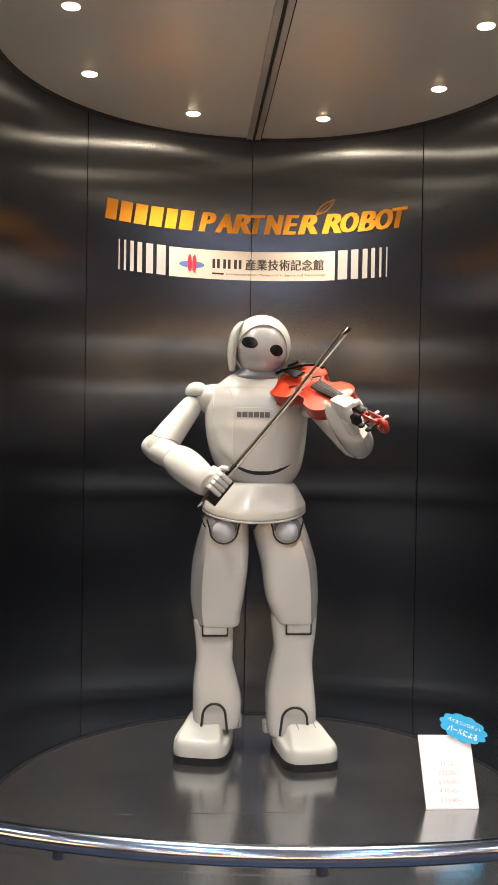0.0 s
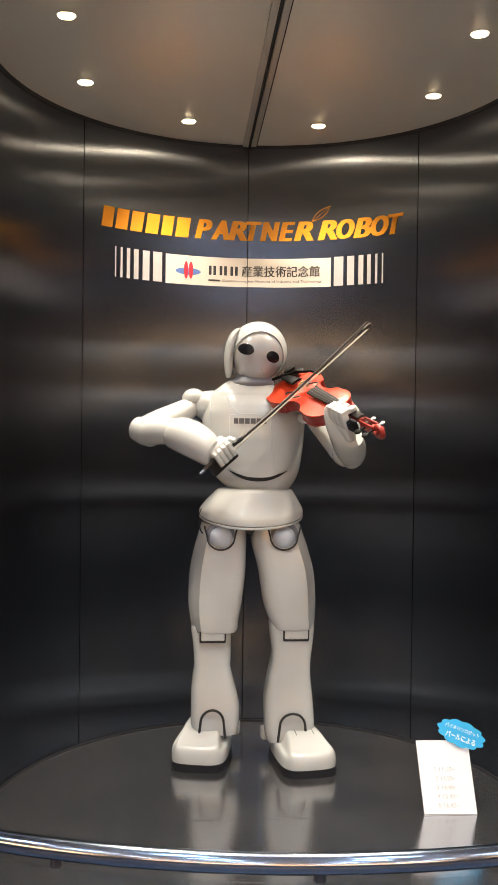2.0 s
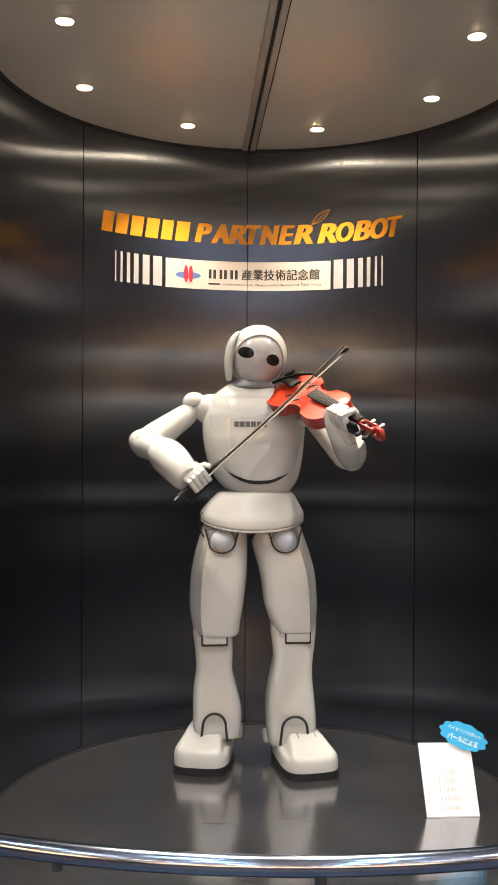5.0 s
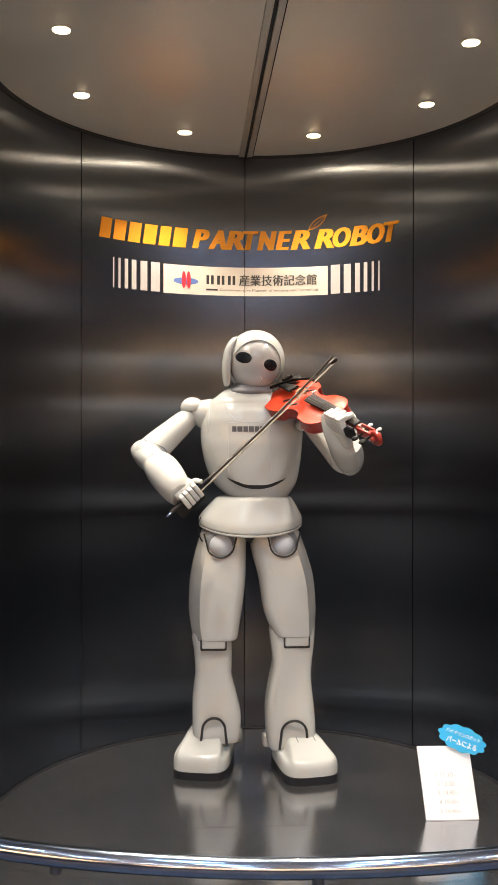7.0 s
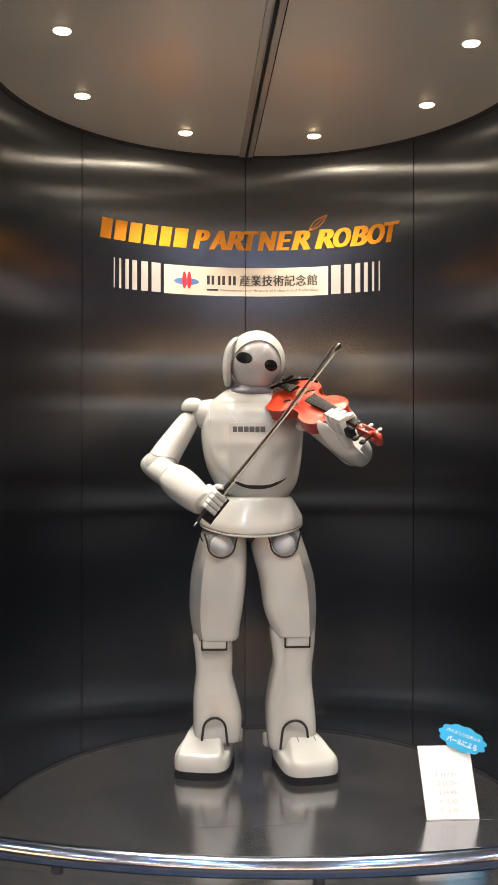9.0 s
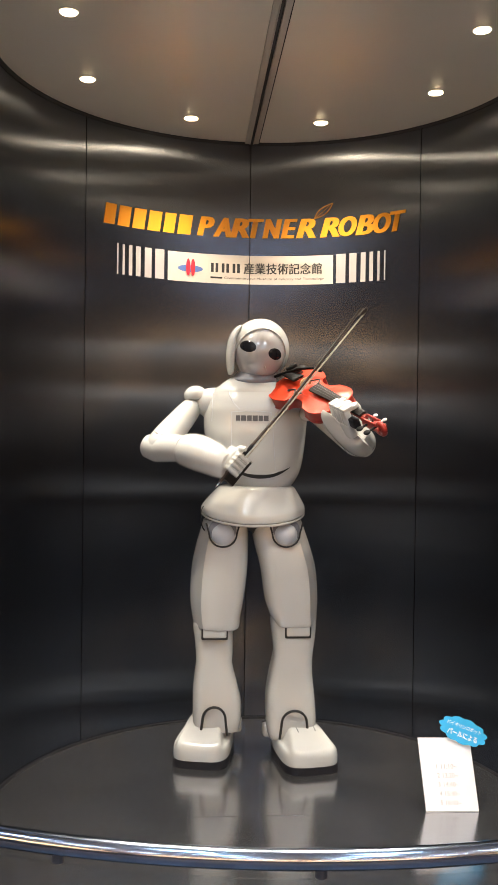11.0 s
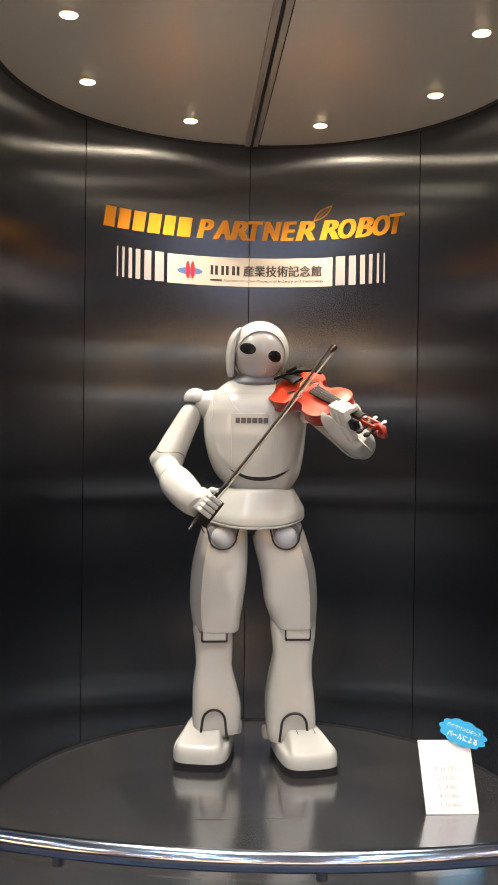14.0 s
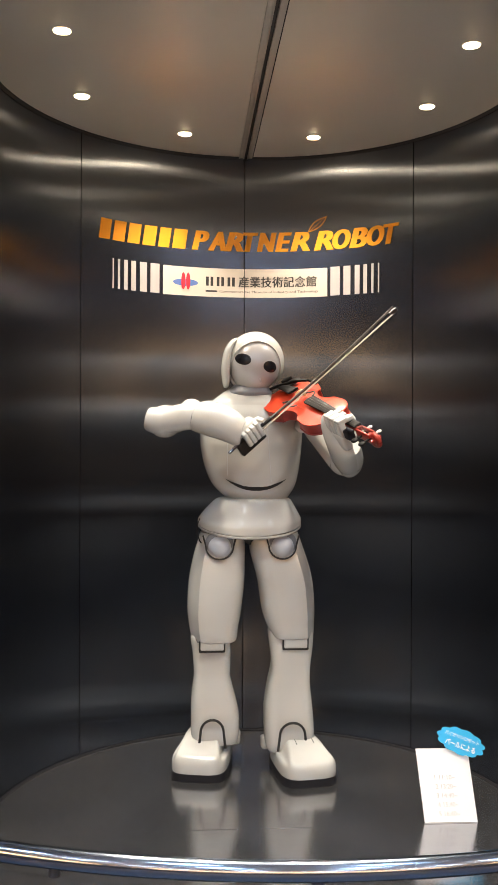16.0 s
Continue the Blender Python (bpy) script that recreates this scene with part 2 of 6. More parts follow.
def text_on_wall(bm, a0, z0, inset):
    for v in bm.verts:
        v.co = Vector(on_wall(a0 + v.co.x / R, z0 + v.co.y, inset))
    return bm


# ---- the round booth ----
def build_booth():
    """Round wall in curved sheets with seams, ceiling, stage, gallery round about."""
    wall = empty("wall_round")
    tagged(wall, kind="structure")
    seams = [-112, -92, -46.9, 0.0, 46.9, 92, 112]
    for a0, a1 in zip(seams, seams[1:]):
        bm = bmesh.new()
        n = max(4, int((a1 - a0) / 1.5))
        lo, hi = radians(a0) + 0.0022, radians(a1) - 0.0022
        rings = []
        for i in range(n + 1):
            a = lo + (hi - lo) * i / n
            s, c = math.sin(a), math.cos(a)
            rings.append([bm.verts.new((r * s, r * c, z)) for r, z in ((R, 0.004), (R, H + 0.03), (R + 0.03, H + 0.03), (R + 0.03, 0.004))])
        ring_faces(bm, rings)
        finish("wall_panel", bm, STEEL_WALL, wall)
    bm = bmesh.new()
    rings = []
    for i in range(113):
        a = radians(-112 + 2 * i)
        s, c = math.sin(a), math.cos(a)
        rings.append([bm.verts.new((r * s, r * c, z)) for r, z in ((R + 0.006, -0.02), (R + 0.006, H + 0.05), (R + 0.06, H + 0.05), (R + 0.06, -0.02))])
    ring_faces(bm, rings)
    finish("wall_backing", bm, GAP, wall)
    # ceiling disc with a dark shadow gap round its edge
    bm = bmesh.new()
    rr = R - 0.012
    n = 128
    top = [bm.verts.new((rr * math.sin(2 * math.pi * i / n), rr * math.cos(2 * math.pi * i / n), H + 0.03)) for i in range(n)]
    low = [bm.verts.new((rr * math.sin(2 * math.pi * i / n), rr * math.cos(2 * math.pi * i / n), H)) for i in range(n)]
    ring_faces(bm, [low, top])
    tagged(finish("ceiling", bm, CEILING), kind="structure")
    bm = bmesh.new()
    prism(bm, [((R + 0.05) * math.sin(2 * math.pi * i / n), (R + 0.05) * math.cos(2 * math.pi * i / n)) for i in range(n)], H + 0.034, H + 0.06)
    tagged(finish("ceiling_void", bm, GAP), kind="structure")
    # black ring that stands for the shade in the gap at the wall
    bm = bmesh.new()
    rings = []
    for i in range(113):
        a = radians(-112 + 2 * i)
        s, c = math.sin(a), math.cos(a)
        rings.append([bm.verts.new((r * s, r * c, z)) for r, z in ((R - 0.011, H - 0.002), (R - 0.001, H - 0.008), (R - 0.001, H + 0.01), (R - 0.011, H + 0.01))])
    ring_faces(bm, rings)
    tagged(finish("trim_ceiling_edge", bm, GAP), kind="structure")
    # stage: round at the back, bowed front edge under the barrier
    back = [((R - 0.004) * math.sin(radians(a)), (R - 0.004) * math.cos(radians(a))) for a in range(-92, 93, 2)]
    front = [(0.076 + 1.80 * math.sin(radians(a)), 0.745 - 1.80 * math.cos(radians(a))) for a in range(38, -43, -2)]
    bm = bmesh.new()
    prism(bm, back + [(1.3, -0.2)] + front + [(-1.3, -0.2)], -0.5, 0.0)
    tagged(finish("stage_floor", bm, STAGE, smooth=False), kind="structure")
    bm = bmesh.new()
    tube(bm, [on_wall(radians(a), 0.002, 0.003) for a in range(-92, 93, 2)], 0.0045, 6)
    tagged(finish("trim_floor_edge", bm, BLACK), kind="structure")
    bm = bmesh.new()
    box(bm, (-0.81, -0.0758, 0.0002), (0.81, -0.0748, 0.0006))
    tagged(finish("trim_floor_joint", bm, STAGE), kind="structure")
    # gallery round the booth
    for nm, lo, hi, m_ in (("floor_gallery", (-4, -9, -0.54), (4, -0.2, -0.504), GALLERY_FLOOR),
                           ("ceiling_gallery", (-4, -9, 3.0), (4, -0.35, 3.04), CEILING_PAINT),
                           ("wall_south", (-4, -9.1, -0.5), (4, -9, 3.0), PAINT),
                           ("wall_west", (-4.1, -9, -0.5), (-4, -0.3, 3.0), PAINT),
                           ("wall_east", (4, -9, -0.5), (4.1, -0.3, 3.0), PAINT),
                           ("wall_north_left", (-4, -0.42, -0.5), (-0.80, -0.30, 3.0), PAINT),
                           ("wall_north_right", (0.80, -0.42, -0.5), (4, -0.30, 3.0), PAINT),
                           ("wall_north_head", (-0.80, -0.46, H + 0.06), (0.80, -0.34, 3.0), PAINT)):
        tagged(finish(nm, box(bmesh.new(), lo, hi), m_, smooth=False), kind="structure")


def track_strip():
    """Metal strip with two raised lips along the middle of the ceiling."""
    ob = empty("ceiling_track", pose(0.003, R - 0.012, 0, 0, 0, -0.1))
    tagged(ob, "grey aluminium strip with raised lips running along the ceiling", "ceiling strip")
    def bar(name, x0, x1, z0, m_):
        finish(name, box(bmesh.new(), (x0, -1.36, z0), (x1, 0, H - 0.0005), 0.0012), m_, ob)
    bar("base_strip", -0.027, -0.006, H - 0.006, ALU)
    bar("base_strip", 0.005, 0.0245, H - 0.006, ALU)
    bar("lip", -0.0105, -0.006, H - 0.0085, ALU)
    bar("lip", 0.005, 0.0085, H - 0.0085, ALU)
    bar("lip", -0.027, -0.0245, H - 0.0075, ALU)
    bar("slot", -0.0058, 0.0048, H - 0.002, GAP)
    bar("slot", 0.0248, 0.0285, H - 0.003, GAP)


def downlight():
    ob = empty("ceiling_downlight", pose(0, 0, 0))
    tagged(ob, "lit round recessed downlight with a bright warm lens", "downlight", "ring of downlights")
    bm = bmesh.new()
    n = 32
    rings = [[bm.verts.new((r * math.cos(2 * math.pi * i / n), r * math.sin(2 * math.pi * i / n), z)) for i in range(n)]
             for r, z in ((0.0225, 0.004), (0.0230, -0.0015), (0.0255, -0.0018), (0.027, -0.001), (0.027, 0.002))]
    ring_faces(bm, rings, caps=False)
    finish("trim_ring", bm, CEILING, ob, "thin bronze ring")
    bm = bmesh.new()
    ball(bm, (0, 0, -0.001), (0.0225, 0.0225, 0.0032), u=32, v=12)
    lens = finish("lens", bm, LAMP_GLOW, ob, "glowing lamp lens")
    lens.visible_shadow = False
    return ob


# unseen lamp assumed from the glints in the rail; doubles as cool fill
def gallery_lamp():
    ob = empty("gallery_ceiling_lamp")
    tagged(ob, "unseen lit square ceiling lamp in a metal frame, assumed from rail glints, cool fill", "ceiling lamp", "gallery lamps")
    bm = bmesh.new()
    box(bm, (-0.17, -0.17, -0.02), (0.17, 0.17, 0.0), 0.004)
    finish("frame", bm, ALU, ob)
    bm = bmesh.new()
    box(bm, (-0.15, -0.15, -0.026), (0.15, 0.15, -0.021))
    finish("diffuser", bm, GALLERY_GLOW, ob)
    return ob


build_booth()
track_strip()
first = downlight()
for i, ang in enumerate(LAMP_ANGLES):
    a = radians(ang)
    m = pose(RL * math.sin(a), RL * math.cos(a), H)
    if i == 0:
        first.matrix_basis = m
    else:
        copy_thing(first, m)


# unseen glowing box, added so that the wall steel reflects warm bands
def band_light(half):
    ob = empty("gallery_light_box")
    tagged(ob, "unseen warm glowing box in a slim brass frame, added for bands on the wall", "light box", "gallery light boxes")
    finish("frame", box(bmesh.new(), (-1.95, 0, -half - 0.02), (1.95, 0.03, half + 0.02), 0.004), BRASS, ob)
    finish("diffuser", box(bmesh.new(), (-1.93, 0.031, -half), (1.93, 0.037, half)), BAND_GLOW, ob)
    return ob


# heights set by where the reflected bands lie on the round wall
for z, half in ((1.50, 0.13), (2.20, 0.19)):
    strip = band_light(half)
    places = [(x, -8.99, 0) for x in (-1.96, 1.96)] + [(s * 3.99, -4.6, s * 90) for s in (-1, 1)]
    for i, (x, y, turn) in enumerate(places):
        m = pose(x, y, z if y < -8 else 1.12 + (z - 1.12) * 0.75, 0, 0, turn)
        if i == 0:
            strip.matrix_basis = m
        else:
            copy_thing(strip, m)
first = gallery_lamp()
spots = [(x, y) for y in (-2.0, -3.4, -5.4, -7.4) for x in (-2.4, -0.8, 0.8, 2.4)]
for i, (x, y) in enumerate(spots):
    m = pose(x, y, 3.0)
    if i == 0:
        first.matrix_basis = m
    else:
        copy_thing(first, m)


# ---- writing on the wall ----
def heading():
    ob = empty("wall_heading")
    tagged(ob, "orange slanted vinyl capitals on the dark steel wall", "wall lettering")
    z0, z1 = 1.858, 1.932
    # brand word as plain slanted blocks
    a = radians(-41.6)
    for w in (3.9, 4.1, 4.1, 4.2, 3.7, 4.3):
        w0 = radians(w)
        bm = bmesh.new()
        wall_plate(bm, a + radians(0.25), a + w0 - radians(0.4), z0, z1, 0.002, radians(0.75))
        finish("block", bm, ORANGE, ob)
        a += w0 + radians(0.28)
    for word, widths, a0, a1 in (("PARTNER", (7.0, 7.3, 7.6, 6.2, 7.8, 6.5, 7.9), -14.5, 18.0), ("ROBOT", (7.9, 7.3, 7.5, 7.4, 6.6), 18.9, 43.0)):
        at, unit = radians(a0), (radians(a1 - a0) * R - 0.008) / sum(widths)
        for letter, w in zip(word, widths):
            whole = bmesh.new()
            for i in range(5):
                bm = text_mesh(letter, 0.1, w * unit + 0.006 - 0.0110, z1 - z0, 0.0012, 0.24)
                me = bpy.data.meshes.new("letter_layer")
                text_on_wall(bm, at + 0.00275 * i / R, z0, 0.002 + 0.00025 * i).to_mesh(me)
                bm.free()
                whole.from_mesh(me)
                bpy.data.meshes.remove(me)
            finish("letter", whole, ORANGE, ob, smooth=False)
            at += w * unit / R
    # leaf outline above the last word
    bm = bmesh.new()
    for k in (-1, 1):
        tube(bm, [on_wall(radians(17.3 + 5.0 * s - k * 0.75 * math.sin(math.pi * s)), 1.930 + 0.056 * s + k * 0.008 * math.sin(math.pi * s), 0.002)
                  for s in (i / 12 for i in range(13))], 0.0013, 6)
    tube(bm, [on_wall(radians(17.0 + 4.6 * s), 1.926 + 0.052 * s, 0.002) for s in (i / 6 for i in range(7))], 0.0008, 6)
    finish("leaf", bm, ORANGE, ob, "thin leaf outline")


def banner():
    ob = empty("wall_banner")
    tagged(ob, "cream vinyl strip with Japanese museum name between graded bars", "wall sign")
    z0, z1 = 1.680, 1.790
    for a0, a1 in ((-22.45, -0.09), (0.09, 22.6)):
        finish("strip", wall_plate(bmesh.new(), radians(a0), radians(a1), z0, z1, 0.0015), CREAM, ob)
    for sgn in (-1, 1):
        for c, w in ((24.75, 2.55), (28.05, 1.95), (30.9, 1.35), (33.15, 1.0), (35.2, 0.62), (36.95, 0.36)):
            a0, a1 = sgn * radians(c) - radians(w / 2), sgn * radians(c) + radians(w / 2)
            finish("bar", wall_plate(bmesh.new(), a0, a1, z0 + 0.002, z1 + 0.002, 0.0015), PALE, ob)
    # emblem: blue ring and two red lobes
    bm = bmesh.new()
    def oval(ca, cz, ra, rz, inset, turn=0.0):
        vs = []
        for i in range(28):
            t = 2 * math.pi * i / 28
            x, y = ra * math.cos(t), rz * math.sin(t)
            vs.append(bm.verts.new(on_wall(radians(ca) + (x * math.cos(turn) - y * math.sin(turn)) / R, cz + x * math.sin(turn) + y * math.cos(turn), inset)))
        bm.faces.new(vs)
    oval(-16.2, 1.730, 0.050, 0.0135, 0.0019)
    finish("emblem_ring", bm, BLUE_INK, ob, "blue oval")
    for da in (-0.62, 0.72):
        bm = bmesh.new()
        oval(-16.2 + da, 1.735, 0.0085, 0.0325, 0.0046)
        finish("emblem_lobe", bm, RED_INK, ob, "red upright lobe")
    # large characters: three plain blocks, then the words
    for i in range(3):
        a = -10.5 + i * 2.95
        bm = bmesh.new()
        for k in (0.0, 1.25):
            wall_plate(bm, radians(a + k), radians(a + k + 0.75), 1.722, 1.757, 0.0022)
        finish("character_block", bm, INK, ob)
    for n, sign in enumerate("産業技術記念館"):
        whole = bmesh.new()
        for i in range(5):
            bm = text_mesh(sign, 0.05, radians(2.76) * R, 0.0415)
            me = bpy.data.meshes.new("character_layer")
            text_on_wall(bm, radians(-1.6 + 3.06 * n) + i * 0.00055 / R, 1.7195 + 0.0002 * (i % 3), 0.0022 + 0.0002 * i).to_mesh(me)
            bm.free()
            whole.from_mesh(me)
            bpy.data.meshes.remove(me)
        finish("character", whole, INK, ob, smooth=False)
    finish("character_block", wall_plate(bmesh.new(), radians(-10.6), radians(-7.4), 1.6985, 1.705, 0.0022), INK, ob)
    bm = text_mesh("Commemorative Museum of Industry and Technology", 0.012, radians(27.0) * R, 0.0125)
    finish("small_lettering", text_on_wall(bm, radians(-6.8), 1.6945, 0.0022), INK, ob, smooth=False)


heading()
banner()


# ---- rail in front of the stage ----
def barrier():
    ob = empty("barrier_rail", pose(0.076, 0.745, 0))
    tagged(ob, "polished steel tube rail on short stubs over clear glass", "barrier rail")
    zr, rad = 0.362, 1.845
    def arc(a, r=rad, z=zr):
        return (r * math.sin(radians(a)), -r * math.cos(radians(a)), z)
    finish("rail_tube", tube(bmesh.new(), [arc(a * 1.0) for a in range(-40, 41)], 0.0195, 24), CHROME, ob)
    for a in (-33.5, -16.9, -2.0, 13.5, 29.0):
        bm = bmesh.new()
        x, y, z = arc(a)
        tube(bm, [(x, y, z - 0.012), (x, y, z - 0.029), (x, y, z - 0.032)], 0.012, 16, radii=[0.010, 0.0115, 0.010])
        finish("stub", bm, STUB, ob, "dark rubber-capped stub")
    bm = bmesh.new()
    rings = []
    for i in range(81):
        a = -40 + i
        rings.append([bm.verts.new(arc(a, r, z)) for r, z in ((rad - 0.004, -0.50), (rad - 0.004, zr - 0.035), (rad + 0.004, zr - 0.035), (rad + 0.004, -0.50))])
    ring_faces(bm, rings)
    g = finish("glass_panel", bm, GLASS, ob, "clear glass")
    g.visible_shadow = False


barrier()


# ---- time card with a cloud ----
def card():
    ob = empty("time_card", pose(0.5625, -0.068, 0.0))
    tagged(ob, "leaning white card with a column of printed times", "sign card")
    up = Vector((-0.0145, 0.058, 0.2))
    side = Vector((0.0785, -0.0025, 0))
    nrm = side.cross(up).normalized()
    def spot_at(a, b, d=0.0):
        return side * a + up * b + nrm * d
    bm = bmesh.new()
    rings = [[bm.verts.new(spot_at(a, b, d)) for a, b in ((-1, 0.003), (1, 0.003), (1, 1), (-1, 1))] for d in (-0.004, 0.0)]
    ring_faces(bm, rings)
    finish("board", bm, CARD, ob, smooth=False)
    bm = bmesh.new()
    rings = [[bm.verts.new(spot_at(a, b, d) + Vector((0, s, 0))) for a, b, s in ((-0.5, 0.6, 0.0), (0.5, 0.6, 0.0), (0.6, 0.01, 0.07), (-0.6, 0.01, 0.07))] for d in (-0.008, -0.0045)]
    ring_faces(bm, rings)
    finish("prop", bm, CARD, ob, smooth=False)
    for i, line in enumerate(("1 11:10~", "2 13:20~", "3 14:40~", "4 15:40~", "5 16:40~")):
        bm = text_mesh(line, 0.02, 0.062, 0.0135, 0.0)
        for v in bm.verts:
            v.co = spot_at(-0.42, 0.575 - 0.122 * i, 0.0012) + side.normalized() * v.co.x + up.normalized() * v.co.y
        finish("printed_time", bm, FAINT, ob, smooth=False)
    # cloud
    cl = empty("cloud_sign", pose(0.5625, -0.068, 0.0))
    tagged(cl, "cyan cloud-shaped card with white Japanese words on the white card", "cloud sign")
    def lobes(t):
        return 0.96 + 0.13 * abs(math.sin(5.5 * t + 0.4))
    ca, sa = math.cos(radians(-21)), math.sin(radians(-21))
    def cloud(x, y, d):
        return spot_at(0.77, 1.09, d) + side.normalized() * (x * ca - y * sa) + up.normalized() * (x * sa + y * ca)
    bm = bmesh.new()
    ts = [2 * math.pi * i / 90 for i in range(90)]
    rings = [[bm.verts.new(cloud(0.068 * lobes(t) * math.cos(t), 0.036 * lobes(t) * math.sin(t), d)) for t in ts] for d in (0.003, 0.007)]
    ring_faces(bm, rings)
    finish("cloud_board", bm, CYAN, cl, smooth=False)
    bm = text_mesh("バイオリンロボット", 0.02, 0.104, 0.013, 0.0003)
    for v in bm.verts:
        v.co = cloud(v.co.x - 0.052, v.co.y + 0.006, 0.0078)
    finish("cloud_lettering", bm, WHITE_INK, cl, smooth=False)
    bm = text_mesh("パールによる", 0.02, 0.092, 0.0185, 0.0006)
    for v in bm.verts:
        v.co = cloud(v.co.x - 0.046, v.co.y - 0.0215, 0.0078)
    finish("cloud_lettering", bm, WHITE_INK, cl, smooth=False)


card()


# ---- the machine that plays ----
BASE = (0.01, 0.42, 0.0)
OFF = (-BASE[0], -BASE[1], 0.0)
CY = 0.42
robot = empty("humanoid_robot", pose(*BASE))
tagged(robot, "glossy pearl-white humanoid robot standing and playing a violin", "robot")

TORSO = [(1.306, -0.020, CY, 0.050, 0.055), (1.290, -0.020, CY, 0.078, 0.075), (1.268, -0.012, CY, 0.115, 0.095), (1.246, -0.002, CY, 0.150, 0.108), (1.188, 0.000, CY, 0.175, 0.122),
         (1.111, -0.001, CY, 0.174, 0.128), (1.033, 0.003, CY, 0.162, 0.122), (0.975, 0.010, CY, 0.142, 0.112), (0.937, 0.018, CY, 0.112, 0.094), (0.921, 0.020, CY, 0.096, 0.082)]


PANEL = [(-1, 0), (-0.99, -0.35), (-0.93, -0.66), (-0.80, -0.90), (-0.62, -0.985), (-0.40, -1), (0, -1.015), (0.32, -1.0), (0.50, -0.975), (0.60, -0.945), (0.80, -0.60), (0.95, -0.28), (1, 0.05), (0.97, 0.45), (0.85, 0.75), (0.6, 0.95), (0.2, 1), (-0.2, 1), (-0.6, 0.95), (-0.85, 0.75), (-0.97, 0.42)]


def loft_panel(rows, side, steps=4):
    """Upright shell with a flat front and a creased outer flank; side is the outer side."""
    bm = bmesh.new()
    rings = []
    for z, cx, cy, rx, ry in smooth_rows(rows, steps):
        rings.append([bm.verts.new((cx + side * rx * a, cy + ry * b, z)) for a, b in PANEL])
    ring_faces(bm, rings)
    return bm


def torso_front(x, z, out=0.0):
    """A point on the front of the chest."""
    for a, b in zip(TORSO, TORSO[1:]):
        if b[0] <= z <= a[0]:
            s = (z - a[0]) / (b[0] - a[0])
            cx, cy, rx, ry = (p + (q - p) * s for p, q in zip(a[1:], b[1:]))
            k = min(abs((x - cx) / rx), 0.999)
            return (x, cy - (ry + out) * (1 - k ** 2.4) ** (1 / 2.4), z)
    return (x, CY, z)


def chest():
    finish("torso", loft_z(TORSO, 56), SHELL, robot, loc=OFF)
    # proud chest plate with a bowed lower edge
    bm = bmesh.new()
    cols, rws = 44, 22
    grid = []
    for i in range(cols + 1):
        s = -1 + 2 * i / cols
        col = []
        for j in range(rws + 1):
            top = 1.245
            low = 0.972 + 0.125 * abs(s) ** 3.2
            z = top + (low - top) * j / rws
            a = [q for q in TORSO if q[0] >= z][-1]
            b = [q for q in TORSO if q[0] <= z][0]
            w = 0 if a[0] == b[0] else (z - a[0]) / (b[0] - a[0])
            cx, rx = a[1] + (b[1] - a[1]) * w, a[3] + (b[3] - a[3]) * w
            edge = min(1.0, (1 - abs(s)) * 10, j / 2 + 0.0)
            col.append(bm.verts.new(torso_front(cx + rx * 0.93 * s, z, 0.001 + 0.0075 * edge)))
        grid.append(col)
    for i in range(cols):
        for j in range(rws):
            bm.faces.new((grid[i][j], grid[i + 1][j], grid[i + 1][j + 1], grid[i][j + 1]))
    finish("chest_plate", bm, SHELL, robot, loc=OFF)
    # dark crescent slot under the plate
    bm = bmesh.new()
    up, lo = [], []
    for i in range(33):
        s = -1 + i / 16
        x = 0.010 + 0.100 * s
        z = 0.974 + 0.022 * abs(s) ** 2.4
        up.append(bm.verts.new(torso_front(x, z + 0.001, 0.0045)))
        lo.append(bm.verts.new(torso_front(x, z - 0.0155 * (1 - abs(s) ** 2) - 0.0004, 0.0035)))
    for i in range(32):
        bm.faces.new((up[i], up[i + 1], lo[i + 1], lo[i]))
    finish("chest_slot", bm, GAP, robot, "dark crescent slot", loc=OFF)
    # fine joint lines of the middle panel, and the edge of a lit patch
    for pts in ([(-0.088 + 0.002 * s, 1.178 - 0.17 * s) for s in (k / 10 for k in range(11))],
                [(0.043 + 0.016 * s, 1.178 - 0.19 * s) for s in (k / 10 for k in range(11))],
                [(-0.088 + 0.131 * s, 1.178 + 0.003 * math.sin(3.14 * s)) for s in (k / 10 for k in range(11))],
                # curve drawn where the lit patch beside the neck ends
                [(-0.097 + 0.008 * s + 0.029 * s * s, 1.246 - 0.061 * s) for s in (k / 8 for k in range(9))],
                [(-0.148 - 0.004 * s, 1.232 - 0.085 * s) for s in (k / 6 for k in range(7))]):
        finish("panel_line", tube(bmesh.new(), [torso_front(x, z, 0.0083) for x, z in pts], 0.0010, 6), JOINT, robot, loc=OFF)
    # cable that loops beside the hip
    finish("cable", tube(bmesh.new(), [(-0.176, CY - 0.06, 0.862), (-0.184, CY - 0.07, 0.845), (-0.186, CY - 0.06, 0.815), (-0.176, CY - 0.05, 0.786), (-0.160, CY - 0.03, 0.765)], 0.0021, 8), BLACK, robot, "thin dark cable", loc=OFF)
    # brand word on the chest as plain blocks
    x = -0.074
    for w in (0.014, 0.017, 0.015, 0.017, 0.014, 0.016):
        bm = bmesh.new()
        vs = [bm.verts.new(torso_front(a, b, 0.0105)) for a, b in ((x, 1.149), (x + w, 1.149), (x + w, 1.167), (x, 1.167))]
        bm.faces.new(vs)
        finish("print_block", bm, PRINT, robot, loc=OFF)
        x += w + 0.0028
    # collar and neck
    finish("collar", loft_z([(1.318, -0.004, CY - 0.02, 0.052, 0.052), (1.300, -0.006, CY - 0.02, 0.070, 0.068), (1.286, -0.010, CY - 0.02, 0.078, 0.076), (1.270, -0.012, CY - 0.01, 0.074, 0.074)], 36, 2.1), COLLAR, robot, "grey neck collar", loc=OFF)
